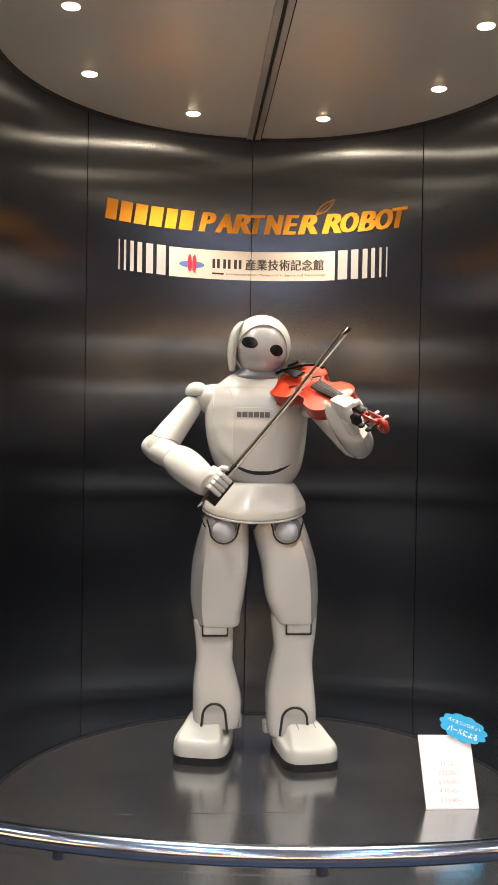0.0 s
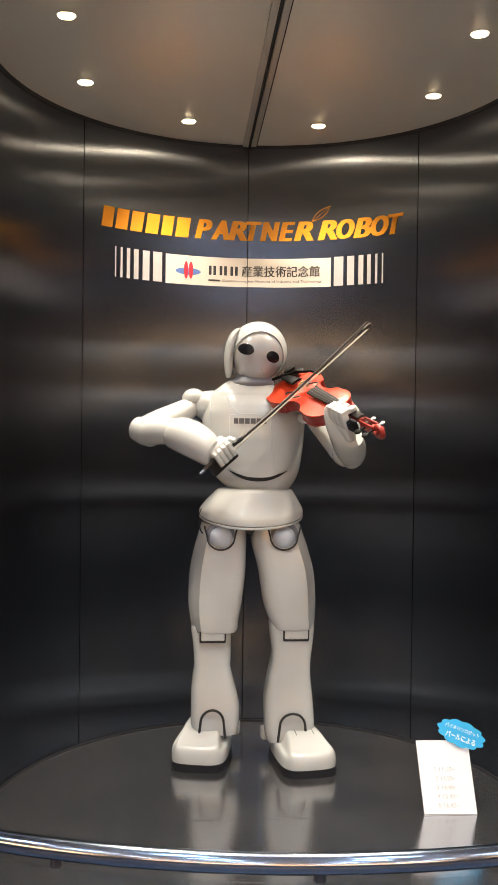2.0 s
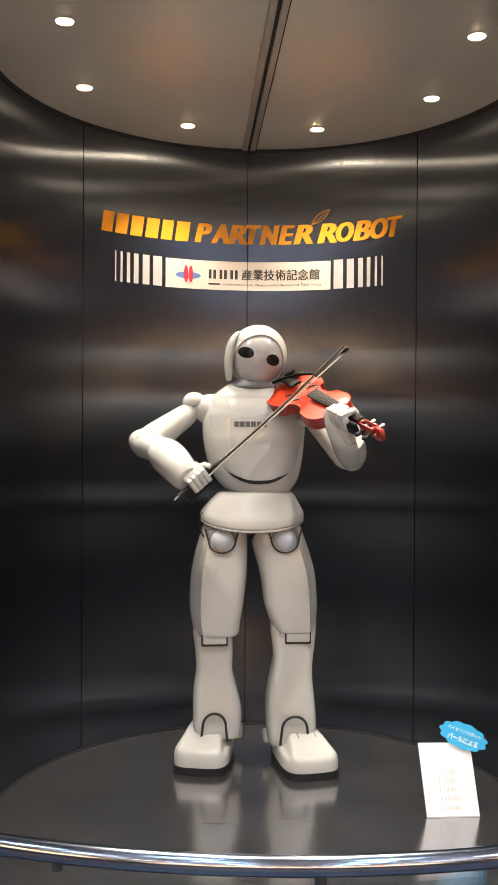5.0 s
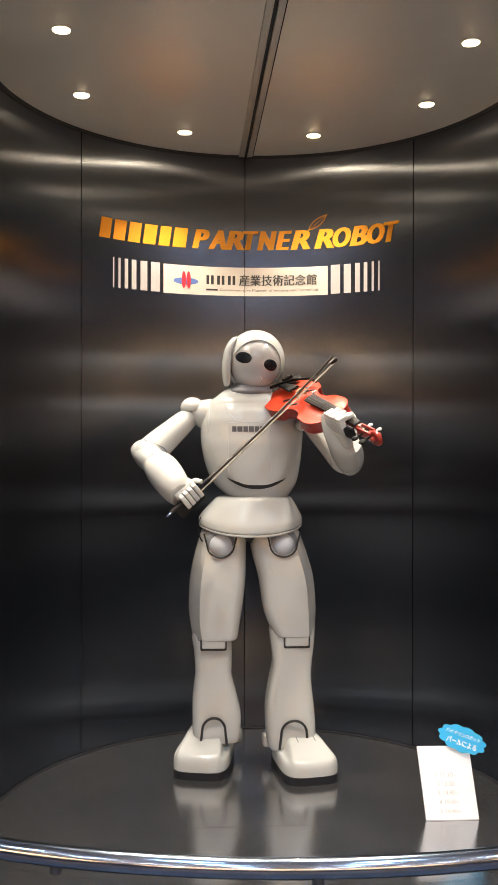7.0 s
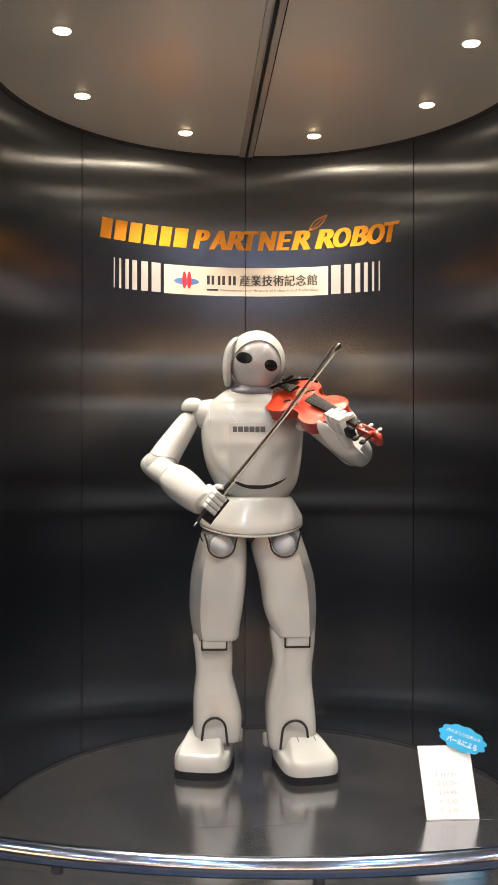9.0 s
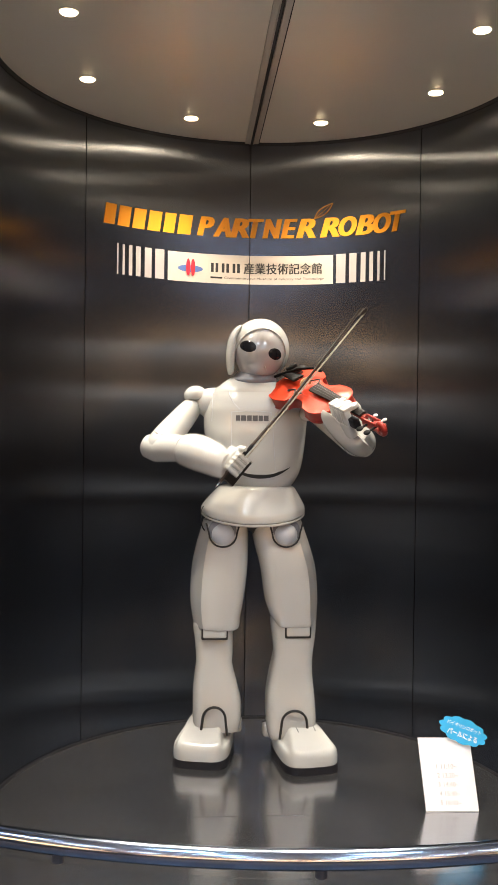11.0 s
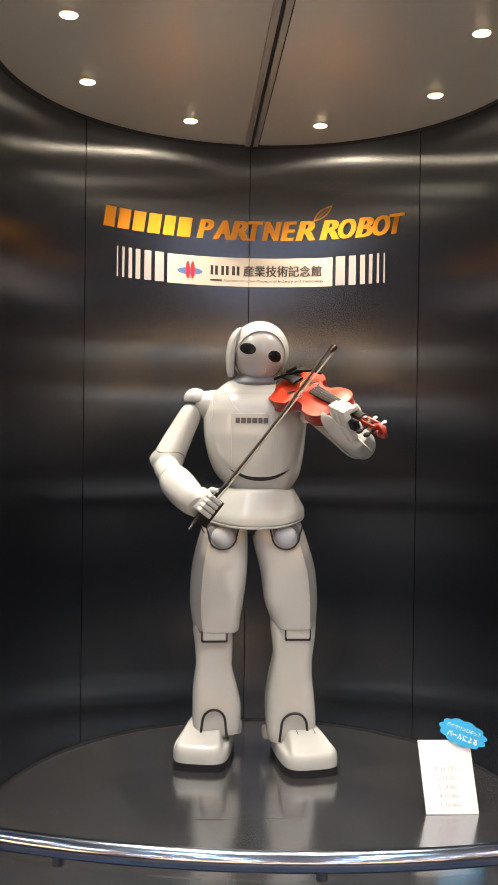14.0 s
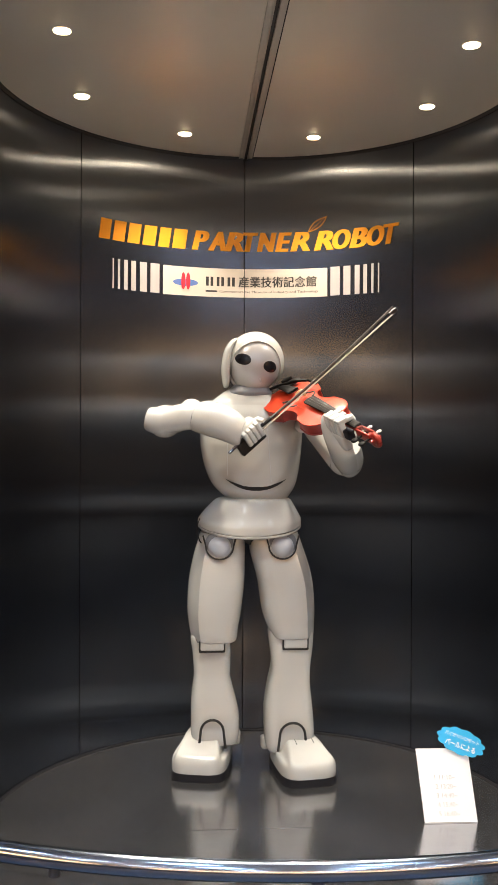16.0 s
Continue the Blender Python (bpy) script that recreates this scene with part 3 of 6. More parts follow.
    bm = bmesh.new()
    ball(bm, (0.163, CY - 0.105, 1.175), (0.026, 0.02, 0.024))
    finish("shoulder_block", bm, SHELL, robot, loc=OFF)


def waist():
    rows = [(0.932, 0.009, CY, 0.098, 0.088), (0.930, 0.008, CY, 0.116, 0.102), (0.924, 0.007, CY, 0.128, 0.110), (0.905, 0.004, CY, 0.141, 0.117), (0.870, -0.001, CY, 0.161, 0.126), (0.840, -0.004, CY, 0.1755, 0.135),
            (0.826, -0.005, CY, 0.178, 0.137), (0.812, -0.005, CY, 0.178, 0.137), (0.808, -0.005, CY, 0.176, 0.135)]
    def bowed(bm):
        """The lower edge rises from the front round to the sides."""
        for v in bm.verts:
            f = min(1, max(0, (CY - v.co.y) / 0.137))
            v.co.z += 0.032 * (1 - f ** 1.6) * min(1, max(0, (0.93 - v.co.z) / 0.125))
        return bm
    finish("waist_skirt", bowed(loft_z(rows, 64, 2.15)), SHELL, robot, loc=OFF)
    finish("waist_rim", bowed(loft_z([(0.8065, -0.005, CY, 0.178, 0.137), (0.803, -0.005, CY, 0.1785, 0.1375), (0.798, -0.005, CY, 0.176, 0.135), (0.796, -0.005, CY, 0.165, 0.125)], 64, 2.15, 2)), SHELL, robot, loc=OFF)
    finish("waist_joint", loft_z([(0.935, 0.020, CY, 0.090, 0.078), (0.915, 0.020, CY, 0.092, 0.08)], 32, 2.3), GAP, robot, loc=OFF)
    finish("pelvis", loft_z([(0.805, 0.0, CY, 0.13, 0.09), (0.786, 0.0, CY, 0.04, 0.06), (0.770, 0.0, CY, 0.010, 0.04)], 32, 2.3), GAP, robot, loc=OFF)


def leg(side):
    s = side
    if s < 0:
        thigh = [(0.812, -0.098, CY, 0.076, 0.080), (0.765, -0.104, CY, 0.083, 0.086), (0.722, -0.110, CY, 0.089, 0.090), (0.645, -0.118, CY, 0.095, 0.094), (0.548, -0.125, CY, 0.092, 0.092), (0.490, -0.127, CY, 0.084, 0.087), (0.464, -0.1255, CY, 0.0805, 0.084), (0.451, -0.125, CY, 0.0775, 0.081), (0.446, -0.1245, CY, 0.074, 0.078), (0.443, -0.124, CY, 0.066, 0.072)]
        shin = [(0.470, -0.137, CY + .01, 0.060, 0.058), (0.452, -0.138, CY + .01, 0.068, 0.064), (0.407, -0.134, CY + .01, 0.066, 0.066), (0.348, -0.132, CY + .01, 0.063, 0.066), (0.319, -0.132, CY + .01, 0.063, 0.067), (0.250, -0.127, CY + .01, 0.076, 0.074), (0.191, -0.121, CY + .01, 0.083, 0.077), (0.130, -0.121, CY + .01, 0.082, 0.076), (0.096, -0.121, CY + .01, 0.076, 0.07)]
        hip, knee, ankle = (-0.110, 0.768), (-0.131, 0.443), (-0.132, 0.139)
        foot_at, foot_turn = (-0.158, 0.434), -101.5
    else:
        thigh = [(0.812, 0.078, CY, 0.085, 0.080), (0.765, 0.087, CY, 0.093, 0.086), (0.724, 0.098, CY, 0.096, 0.090), (0.646, 0.119, CY, 0.096, 0.094), (0.549, 0.130, CY, 0.093, 0.092), (0.500, 0.137, CY, 0.084, 0.087), (0.474, 0.143, CY, 0.0775, 0.084), (0.461, 0.1455, CY, 0.0735, 0.081), (0.456, 0.1465, CY, 0.070, 0.078), (0.453, 0.147, CY, 0.062, 0.072)]
        shin = [(0.485, 0.138, CY, 0.068, 0.058), (0.465, 0.138, CY, 0.077, 0.064), (0.412, 0.139, CY, 0.073, 0.066), (0.353, 0.138, CY, 0.067, 0.066), (0.294, 0.132, CY, 0.072, 0.07), (0.216, 0.130, CY, 0.082, 0.076), (0.137, 0.133, CY, 0.085, 0.077), (0.090, 0.134, CY, 0.082, 0.074), (0.070, 0.134, CY, 0.076, 0.068)]
        hip, knee, ankle = (0.101, 0.769), (0.151, 0.448), (0.139, 0.128)
        foot_at, foot_turn = (0.171, 0.372), -80.5
    finish("thigh", loft_panel(thigh, s), SHELL, robot, loc=OFF)
    fy = CY - 0.0735 if s < 0 else CY - 0.0845
    finish("shin", loft_z(shin, 56, 4.2), SHELL, robot, loc=OFF)
    cf = CY - 0.083
    # hip ball in its dark ring
    bm = bmesh.new()
    ball(bm, (hip[0], cf + 0.006, hip[1] + 0.010), (0.050, 0.016, 0.046))
    finish("hip_recess", bm, COLLAR, robot, loc=OFF)
    bm = bmesh.new()
    ball(bm, (hip[0], cf + 0.004, hip[1] + 0.002), (0.040, 0.028, 0.039))
    finish("hip_ball", bm, JOINT, robot, "blue-grey hip joint", loc=OFF)
    bm = bmesh.new()
    bend = [(hip[0] + 0.046 * math.cos(t), cf - 0.013 + 0.005 * math.cos(t) ** 4, hip[1] + 0.004 + 0.043 * math.sin(t)) for t in (math.pi * (1 + i / 20) for i in range(21))]
    tube(bm, [(hip[0] - 0.056, cf - 0.004, hip[1] + 0.040)] + bend + [(hip[0] + 0.056, cf - 0.004, hip[1] + 0.040)], 0.0030, 8)
    finish("hip_ring", bm, GAP, robot, loc=OFF)
    # knee tab under the thigh edge
    kf = CY - 0.0725
    bm = bmesh.new()
    box(bm, (knee[0] - 0.042, kf - 0.003, knee[1] - 0.024), (knee[0] + 0.038, CY, knee[1] + 0.020), 0.006)
    finish("knee_tab", bm, SHELL, robot, loc=OFF)
    bm = bmesh.new()
    box(bm, (knee[0] - 0.0465, kf + 0.001, knee[1] - 0.0315), (knee[0] + 0.0425, CY - 0.01, knee[1] + 0.012), 0.005)
    finish("knee_gap", bm, GAP, robot, loc=OFF)
    # dark ring that stands for the thin shadow line under the hem of the thigh
    hz, hx, hy, hw, hd = thigh[-3][:5]
    finish("knee_joint", loft_z([(hz - 0.009, hx, hy, hw - 0.007, hd - 0.010), (hz + 0.004, hx, hy, hw - 0.004, hd - 0.007)], 36, 2.8, 1), COLLAR, robot, loc=OFF)
    # ankle and the dark arch over it
    bm = bmesh.new()
    ball(bm, (ankle[0], fy + 0.039, ankle[1] - 0.005), (0.044, 0.031, 0.047))
    finish("ankle_ball", bm, SHELL, robot, loc=OFF)
    bm = bmesh.new()
    ay = fy - 0.004
    aw = 0.039 if s < 0 else 0.043
    arch = [(ankle[0] + aw * math.cos(t), ay + 0.012 * abs(math.cos(t)) ** 2, ankle[1] + 0.001 + 0.048 * math.sin(t)) for t in (math.pi * (i / 20) for i in range(21))]
    tube(bm, [(ankle[0] + aw + 0.006, ay + 0.012, ankle[1] - 0.050)] + arch + [(ankle[0] - aw - 0.006, ay + 0.012, ankle[1] - 0.050)], 0.0043, 8)
    finish("ankle_arch", bm, GAP, robot, loc=OFF)
    # foot
    m = pose(foot_at[0] - BASE[0], foot_at[1] - BASE[1], 0, 0, 0, foot_turn)

    def outline(d):
        pts = []
        for k in range(48):
            t = 2 * math.pi * k / 48
            x = 0.151 * sup(math.cos(t), 4.6)
            w = 0.098 - 0.012 * (1 - x / 0.150) / 2 - d
            pts.append((x * (1 - d / 0.15), w * sup(math.sin(t), 4.2)))
        return pts
    bm = bmesh.new()
    prism(bm, outline(0.0), 0.0005, 0.026)
    sole = finish("sole", bm, BLACK, robot, "black rubber sole")
    sole.matrix_basis = m
    ridge = [(-0.16, 0.052), (-0.140, 0.066), (-0.115, 0.093), (-0.075, 0.117), (-0.03, 0.123), (0.014, 0.1245), (0.030, 0.1225), (0.045, 0.118), (0.075, 0.107), (0.110, 0.092), (0.134, 0.080), (0.16, 0.068)]
    ridge = [(x, 0.060 + (h - 0.060) * (1.14 if s < 0 else 0.90)) for x, h in ridge]

    def foot_top(x, y):
        for (xa, ha), (xb, hb) in zip(ridge, ridge[1:]):
            if xa <= x <= xb:
                h = ha + (hb - ha) * (x - xa) / (xb - xa)
        w = 0.098 - 0.012 * (1 - x / 0.15) / 2
        e = min(h, 0.068 + 0.010 * min(1, max(0, (0.12 - x) / 0.2)))
        inner = 0.54 + 0.20 * min(1, max(0, (x - 0.03) / 0.11))
        k = min(1, max(0, (0.84 - abs(y) / w) / (0.84 - inner)))
        return e + (h - e) * k * k * (3 - 2 * k)

    bm = bmesh.new()
    rings = []
    for r, k in ((0.99, -0.2), (0.998, 0.0), (1.0, 0.35), (0.997, 0.60), (0.985, 0.79), (0.965, 0.91), (0.935, 0.975), (0.90, 1), (0.85, 1), (0.80, 1), (0.74, 1), (0.67, 1), (0.60, 1), (0.5, 1), (0.38, 1), (0.25, 1), (0.1, 1)):
        ring = []
        for n in range(72):
            t = 2 * math.pi * n / 72
            x = 0.151 * sup(math.cos(t), 4.0)
            y = (0.098 - 0.012 * (1 - x / 0.15) / 2) * sup(math.sin(t), 3.8)
            x, y = x * r, y * r
            ring.append(bm.verts.new((x, y, 0.029 + (foot_top(x, y) - 0.029) * k)))
        rings.append(ring)
    ring_faces(bm, rings)
    shell = finish("foot_shell", bm, SHELL, robot, crease=80)
    shell.matrix_basis = m
    bm = bmesh.new()
    ya, yb = sorted((s * -0.110, s * -0.080))
    box(bm, (-0.140, ya, 0.046), (-0.100, yb, 0.092), 0.009)
    hub = finish("ankle_hub", bm, SHELL, robot)
    hub.matrix_basis = m
    for yy in (-0.030, 0.030):
        bm = bmesh.new()
        tube(bm, [(x, yy, foot_top(x, yy) + 0.0002) for x in (0.0, 0.015, 0.030, 0.044, 0.052)], 0.0013, 6)
        ln = finish("foot_line", bm, SEAM, robot)
        ln.matrix_basis = m


def head():
    m = pose(0.010 - BASE[0], CY - 0.015 - BASE[1], 1.392, 0, 15.5, 6)
    bm = bmesh.new()
    ball(bm, (0.0, -0.014, -0.010), (0.0895, 0.0965, 0.0985), u=40, v=28)
    for v in bm.verts:
        if v.co.z < -0.03:
            k = (-0.03 - v.co.z) / 0.08
            v.co.x *= 1 - 0.16 * k
    ob = finish("face", bm, FACE, robot, "smooth grey visor face")
    ob.matrix_basis = m
    # hood: shell that opens in front of the face
    def hood_grid(bm, k):
        rings = []
        for i in range(26):
            s = (i / 25) ** 0.9
            ring = []
            for j in range(56):
                t = 2 * math.pi * j / 56
                ox, oz = -0.001 + 0.0865 * math.cos(t), -0.032 + 0.096 * math.sin(t)
                q = max(0.02, 1 - (ox / 0.101) ** 2 - (oz / 0.107) ** 2)
                d0 = Vector((ox / 0.101, -math.sqrt(q), oz / 0.107)).normalized()
                d = d0.slerp(Vector((0.001, 1, 0.001)).normalized(), s * 0.985)
                ring.append(bm.verts.new((0.101 * k * d.x, 0.106 * k * d.y, 0.107 * k * max(d.z, -0.86))))
            rings.append(ring)
        return rings
    bm = bmesh.new()
    outer, inner = hood_grid(bm, 1.0), hood_grid(bm, 0.93)
    ring_faces(bm, outer, caps=False)
    ring_faces(bm, inner, caps=False)
    ring_faces(bm, [inner[0], outer[0]], caps=False)
    bm.faces.new(outer[-1])
    ob = finish("hood", bm, SHELL, robot, "white hood shell")
    ob.matrix_basis = m
    # ear flap
    bm = loft_z([(z, x, -0.020, w, d) for z, x, w, d in ((-0.088, 0.000, 0.005, 0.010), (-0.082, 0.001, 0.009, 0.022), (-0.06, 0.000, 0.0125, 0.036), (-0.02, -0.002, 0.0140, 0.046), (0.03, 0.002, 0.0135, 0.048), (0.06, 0.012, 0.012, 0.040), (0.076, 0.022, 0.009, 0.028), (0.082, 0.028, 0.004, 0.012))], 24, 2.3)
    ob = finish("ear_flap", bm, SHELL, robot, "white ear flap")
    ob.matrix_basis = pose(0.010 - 0.099 - BASE[0], CY - 0.015 - BASE[1], 1.392, 0, 2, 6)
    # eyes: shallow glass ovals that follow the visor
    for sx in (-1, 1):
        xc, zc, turn = 0.046 * sx - 0.0075, -0.011, radians(6 * sx)
        bm = bmesh.new()
        rings = []
        for r, out in ((1.0, -0.004), (1.0, 0.0006), (0.95, 0.0016), (0.8, 0.0022), (0.55, 0.0026), (0.3, 0.0028), (0.05, 0.0029)):
            ring = []
            for n in range(36):
                t = 2 * math.pi * n / 36
                a, b = 0.0245 * r * math.cos(t), 0.0188 * r * math.sin(t)
                x, z = xc + a * math.cos(turn) - b * math.sin(turn), zc + a * math.sin(turn) + b * math.cos(turn)
                q = max(0.05, 1 - (x / 0.0895) ** 2 - ((z + 0.010) / 0.0985) ** 2)
                ring.append(bm.verts.new((x, -0.014 - 0.0965 * math.sqrt(q) - out, z)))
            rings.append(ring)
        ring_faces(bm, rings)
        e = finish("eye", bm, EYE, robot, "glossy black oval eye")
        e.matrix_basis = m
    bm = bmesh.new()
    ball(bm, (0, 0, 0), (0.012, 0.004, 0.003), u=16, v=8)
    e = finish("mouth_mark", bm, SHELL, robot)
    e.matrix_basis = m @ pose(0.020, -0.0925, -0.062, 20, 52, 14)


chest()
waist()
leg(-1)
leg(1)
head()


def upper_arm(name, k=1.0):
    rows = [(0.004, 0, 0, 0.020, 0.020), (0.012, 0, 0, 0.030, 0.030), (0.040, 0, 0, 0.0365, 0.0365), (0.098, 0, 0.001, 0.042, 0.041), (0.150, 0, 0.002, 0.047, 0.045), (0.198, 0, 0, 0.052, 0.047), (0.228, 0, 0, 0.050, 0.045), (0.246, 0, 0, 0.041, 0.038), (0.256, 0, 0, 0.030, 0.029)]
    if k > 1:
        rows[-3:] = [(0.222, 0, 0, 0.047, 0.044), (0.240, 0, 0, 0.034, 0.034), (0.252, 0, 0, 0.018, 0.018)]
    ob = finish(name, loft_x([(k * x, a, b, c, d) for x, a, b, c, d in rows]), SHELL, robot)
    finish("elbow_line", tube(bmesh.new(), [(k * 0.192 + 0.014 * math.cos(2 * t), 0.0528 * math.cos(t), 0.0482 * math.sin(t)) for t in (2 * math.pi * i / 28 for i in range(28))], 0.0013, 6, True), SEAM, ob)
    return ob


def forearm(name, grip):
    ob = finish(name, loft_x([(-0.052, 0, 0, 0.026, 0.025), (-0.044, 0, 0, 0.038, 0.036), (0.0, 0, 0, 0.044, 0.041), (0.05, 0, 0, 0.046, 0.043), (0.10, 0, 0, 0.042, 0.041), (0.135, 0, 0, 0.038, 0.040)] if grip else
                             [(-0.036, 0, 0, 0.016, 0.016), (-0.026, 0, 0, 0.030, 0.030), (0.0, 0, 0, 0.040, 0.038), (0.05, 0, 0, 0.045, 0.042), (0.10, 0, 0, 0.042, 0.040), (0.150, 0, 0, 0.036, 0.034)]), SHELL, robot)
    if grip:
        finish("wrist_cover", loft_x([(0.098, 0, 0, 0.037, 0.038), (0.106, 0, 0, 0.046, 0.047), (0.150, 0, 0, 0.0545, 0.054), (0.20, 0, 0, 0.0545, 0.052), (0.242, 0, 0, 0.050, 0.045), (0.262, 0, 0, 0.041, 0.035)]), SHELL, ob)
    else:
        # flared wrist shield under the gripper, with a drawn-out corner
        bm = bmesh.new()
        rings = []
        for x, zc, w, y0, d in smooth_rows([(0.030, 0.0, 0.043, 0.000, 0.045), (0.060, 0.0, 0.047, 0.002, 0.050), (0.110, -0.002, 0.054, 0.006, 0.052), (0.165, -0.006, 0.062, 0.010, 0.051), (0.205, -0.014, 0.072, 0.014, 0.046), (0.228, -0.020, 0.078, 0.016, 0.038), (0.240, -0.020, 0.074, 0.016, 0.029), (0.250, -0.016, 0.058, 0.016, 0.017), (0.254, -0.012, 0.030, 0.016, 0.006)], 3):
            ring = [bm.verts.new((x + 0.016 * math.cos(t) * (x / 0.25) ** 3, y0 + d * sup(math.sin(t), 2.3), zc - w * sup(math.cos(t), 2.3))) for t in (math.pi * n / 28 for n in range(29))]
            ring += [bm.verts.new((x, y0 - 0.010 * math.cos(q), zc + w * 0.9 * math.sin(q))) for q in (math.pi * (0.5 - n / 8) for n in range(9))]
            rings.append(ring)
        ring_faces(bm, rings)
        finish("wrist_shield", bm, SHELL, ob, "flared white wrist shield")
    finish("wrist_line", tube(bmesh.new(), [(0.099 if grip else 0.030, 0.0425 * math.cos(t), 0.0415 * math.sin(t)) for t in (2 * math.pi * i / 28 for i in range(28))], 0.0012, 6, True), SEAM, ob)
    if grip:
        # the wrist is bent: the axis arches between elbow and grip
        for o in [ob] + list(ob.children):
            for v in o.data.vertices:
                x = min(max(v.co.x, 0.0), 0.27)
                v.co.y += 0.040 * (1 - ((x - 0.135) / 0.135) ** 2) + 0.018 * (x / 0.27) ** 2
    return ob


# shoulder caps
for sx, c in ((-1, (-0.205, CY, 1.232)), (1, (0.190, CY, 1.215))):
    bm = bmesh.new()
    ball(bm, c, (0.041, 0.043, 0.036))
    for v in bm.verts:
        low = c[2] - 0.010
        if v.co.z < low:
            v.co.z = low + (v.co.z - low) * 0.25
    finish("shoulder_cap", bm, SHELL, robot, loc=OFF)
    bm = bmesh.new()
    tube(bm, [(c[0] - sx * 0.085, CY, c[2] - 0.030), (c[0] - sx * 0.045, CY, c[2] - 0.022), (c[0] - sx * 0.018, CY, c[2] - 0.014), (c[0] - sx * 0.002, CY, c[2] - 0.008)], 0.04, 24, radii=[0.062, 0.054, 0.042, 0.028])
    finish("shoulder_link", bm, SHELL, robot, loc=OFF)

bow_upper_arm = upper_arm("upper_arm")
bow_forearm = forearm("forearm", True)


def bow_gripper():
    """Palm and four short boxy fingers that clasp the block of the bow."""
    ob = finish("gripper", box(bmesh.new(), (-0.012, -0.004, 0.017), (0.064, 0.044, 0.046), 0.011), SHELL, robot, "white mechanical gripper")
    for i in range(4):
        x = 0.0005 + 0.0172 * i
        bm = bmesh.new()
        box(bm, (x - 0.0078, -0.0235, -0.0120 - 0.001 * (i % 2)), (x + 0.0078, -0.0125, 0.034), 0.0040)
        box(bm, (x - 0.0074, -0.0230, 0.0220), (x + 0.0074, 0.0120, 0.040), 0.0040)
        finish("finger", bm, SHELL, ob)
    finish("thumb", tube(bmesh.new(), [(0.050, 0.020, 0.030), (0.072, 0.006, 0.030), (0.080, -0.012, 0.024)], 0.0085, 10, radii=[0.010, 0.0092, 0.007]), SHELL, ob)
    return ob


gripper = bow_gripper()
neck_upper_arm = upper_arm("upper_arm", 1.14)
neck_forearm = forearm("forearm", False)


# ---- violin ----
VIOLIN = pose(0.0927, 0.3747, 1.2940, 31.20, 15.96, -65.74)
OUT = [(u * 0.99, w * 0.955) for u, w in [(0.0, 0.0), (0.003, 0.045), (0.020, 0.076), (0.052, 0.098), (0.088, 0.104), (0.120, 0.097), (0.138, 0.089), (0.146, 0.086), (0.152, 0.068), (0.172, 0.057), (0.196, 0.0545), (0.220, 0.060), (0.238, 0.074), (0.244, 0.0785), (0.258, 0.080), (0.290, 0.084), (0.322, 0.076), (0.346, 0.052), (0.354, 0.024), (0.355, 0.0)]]


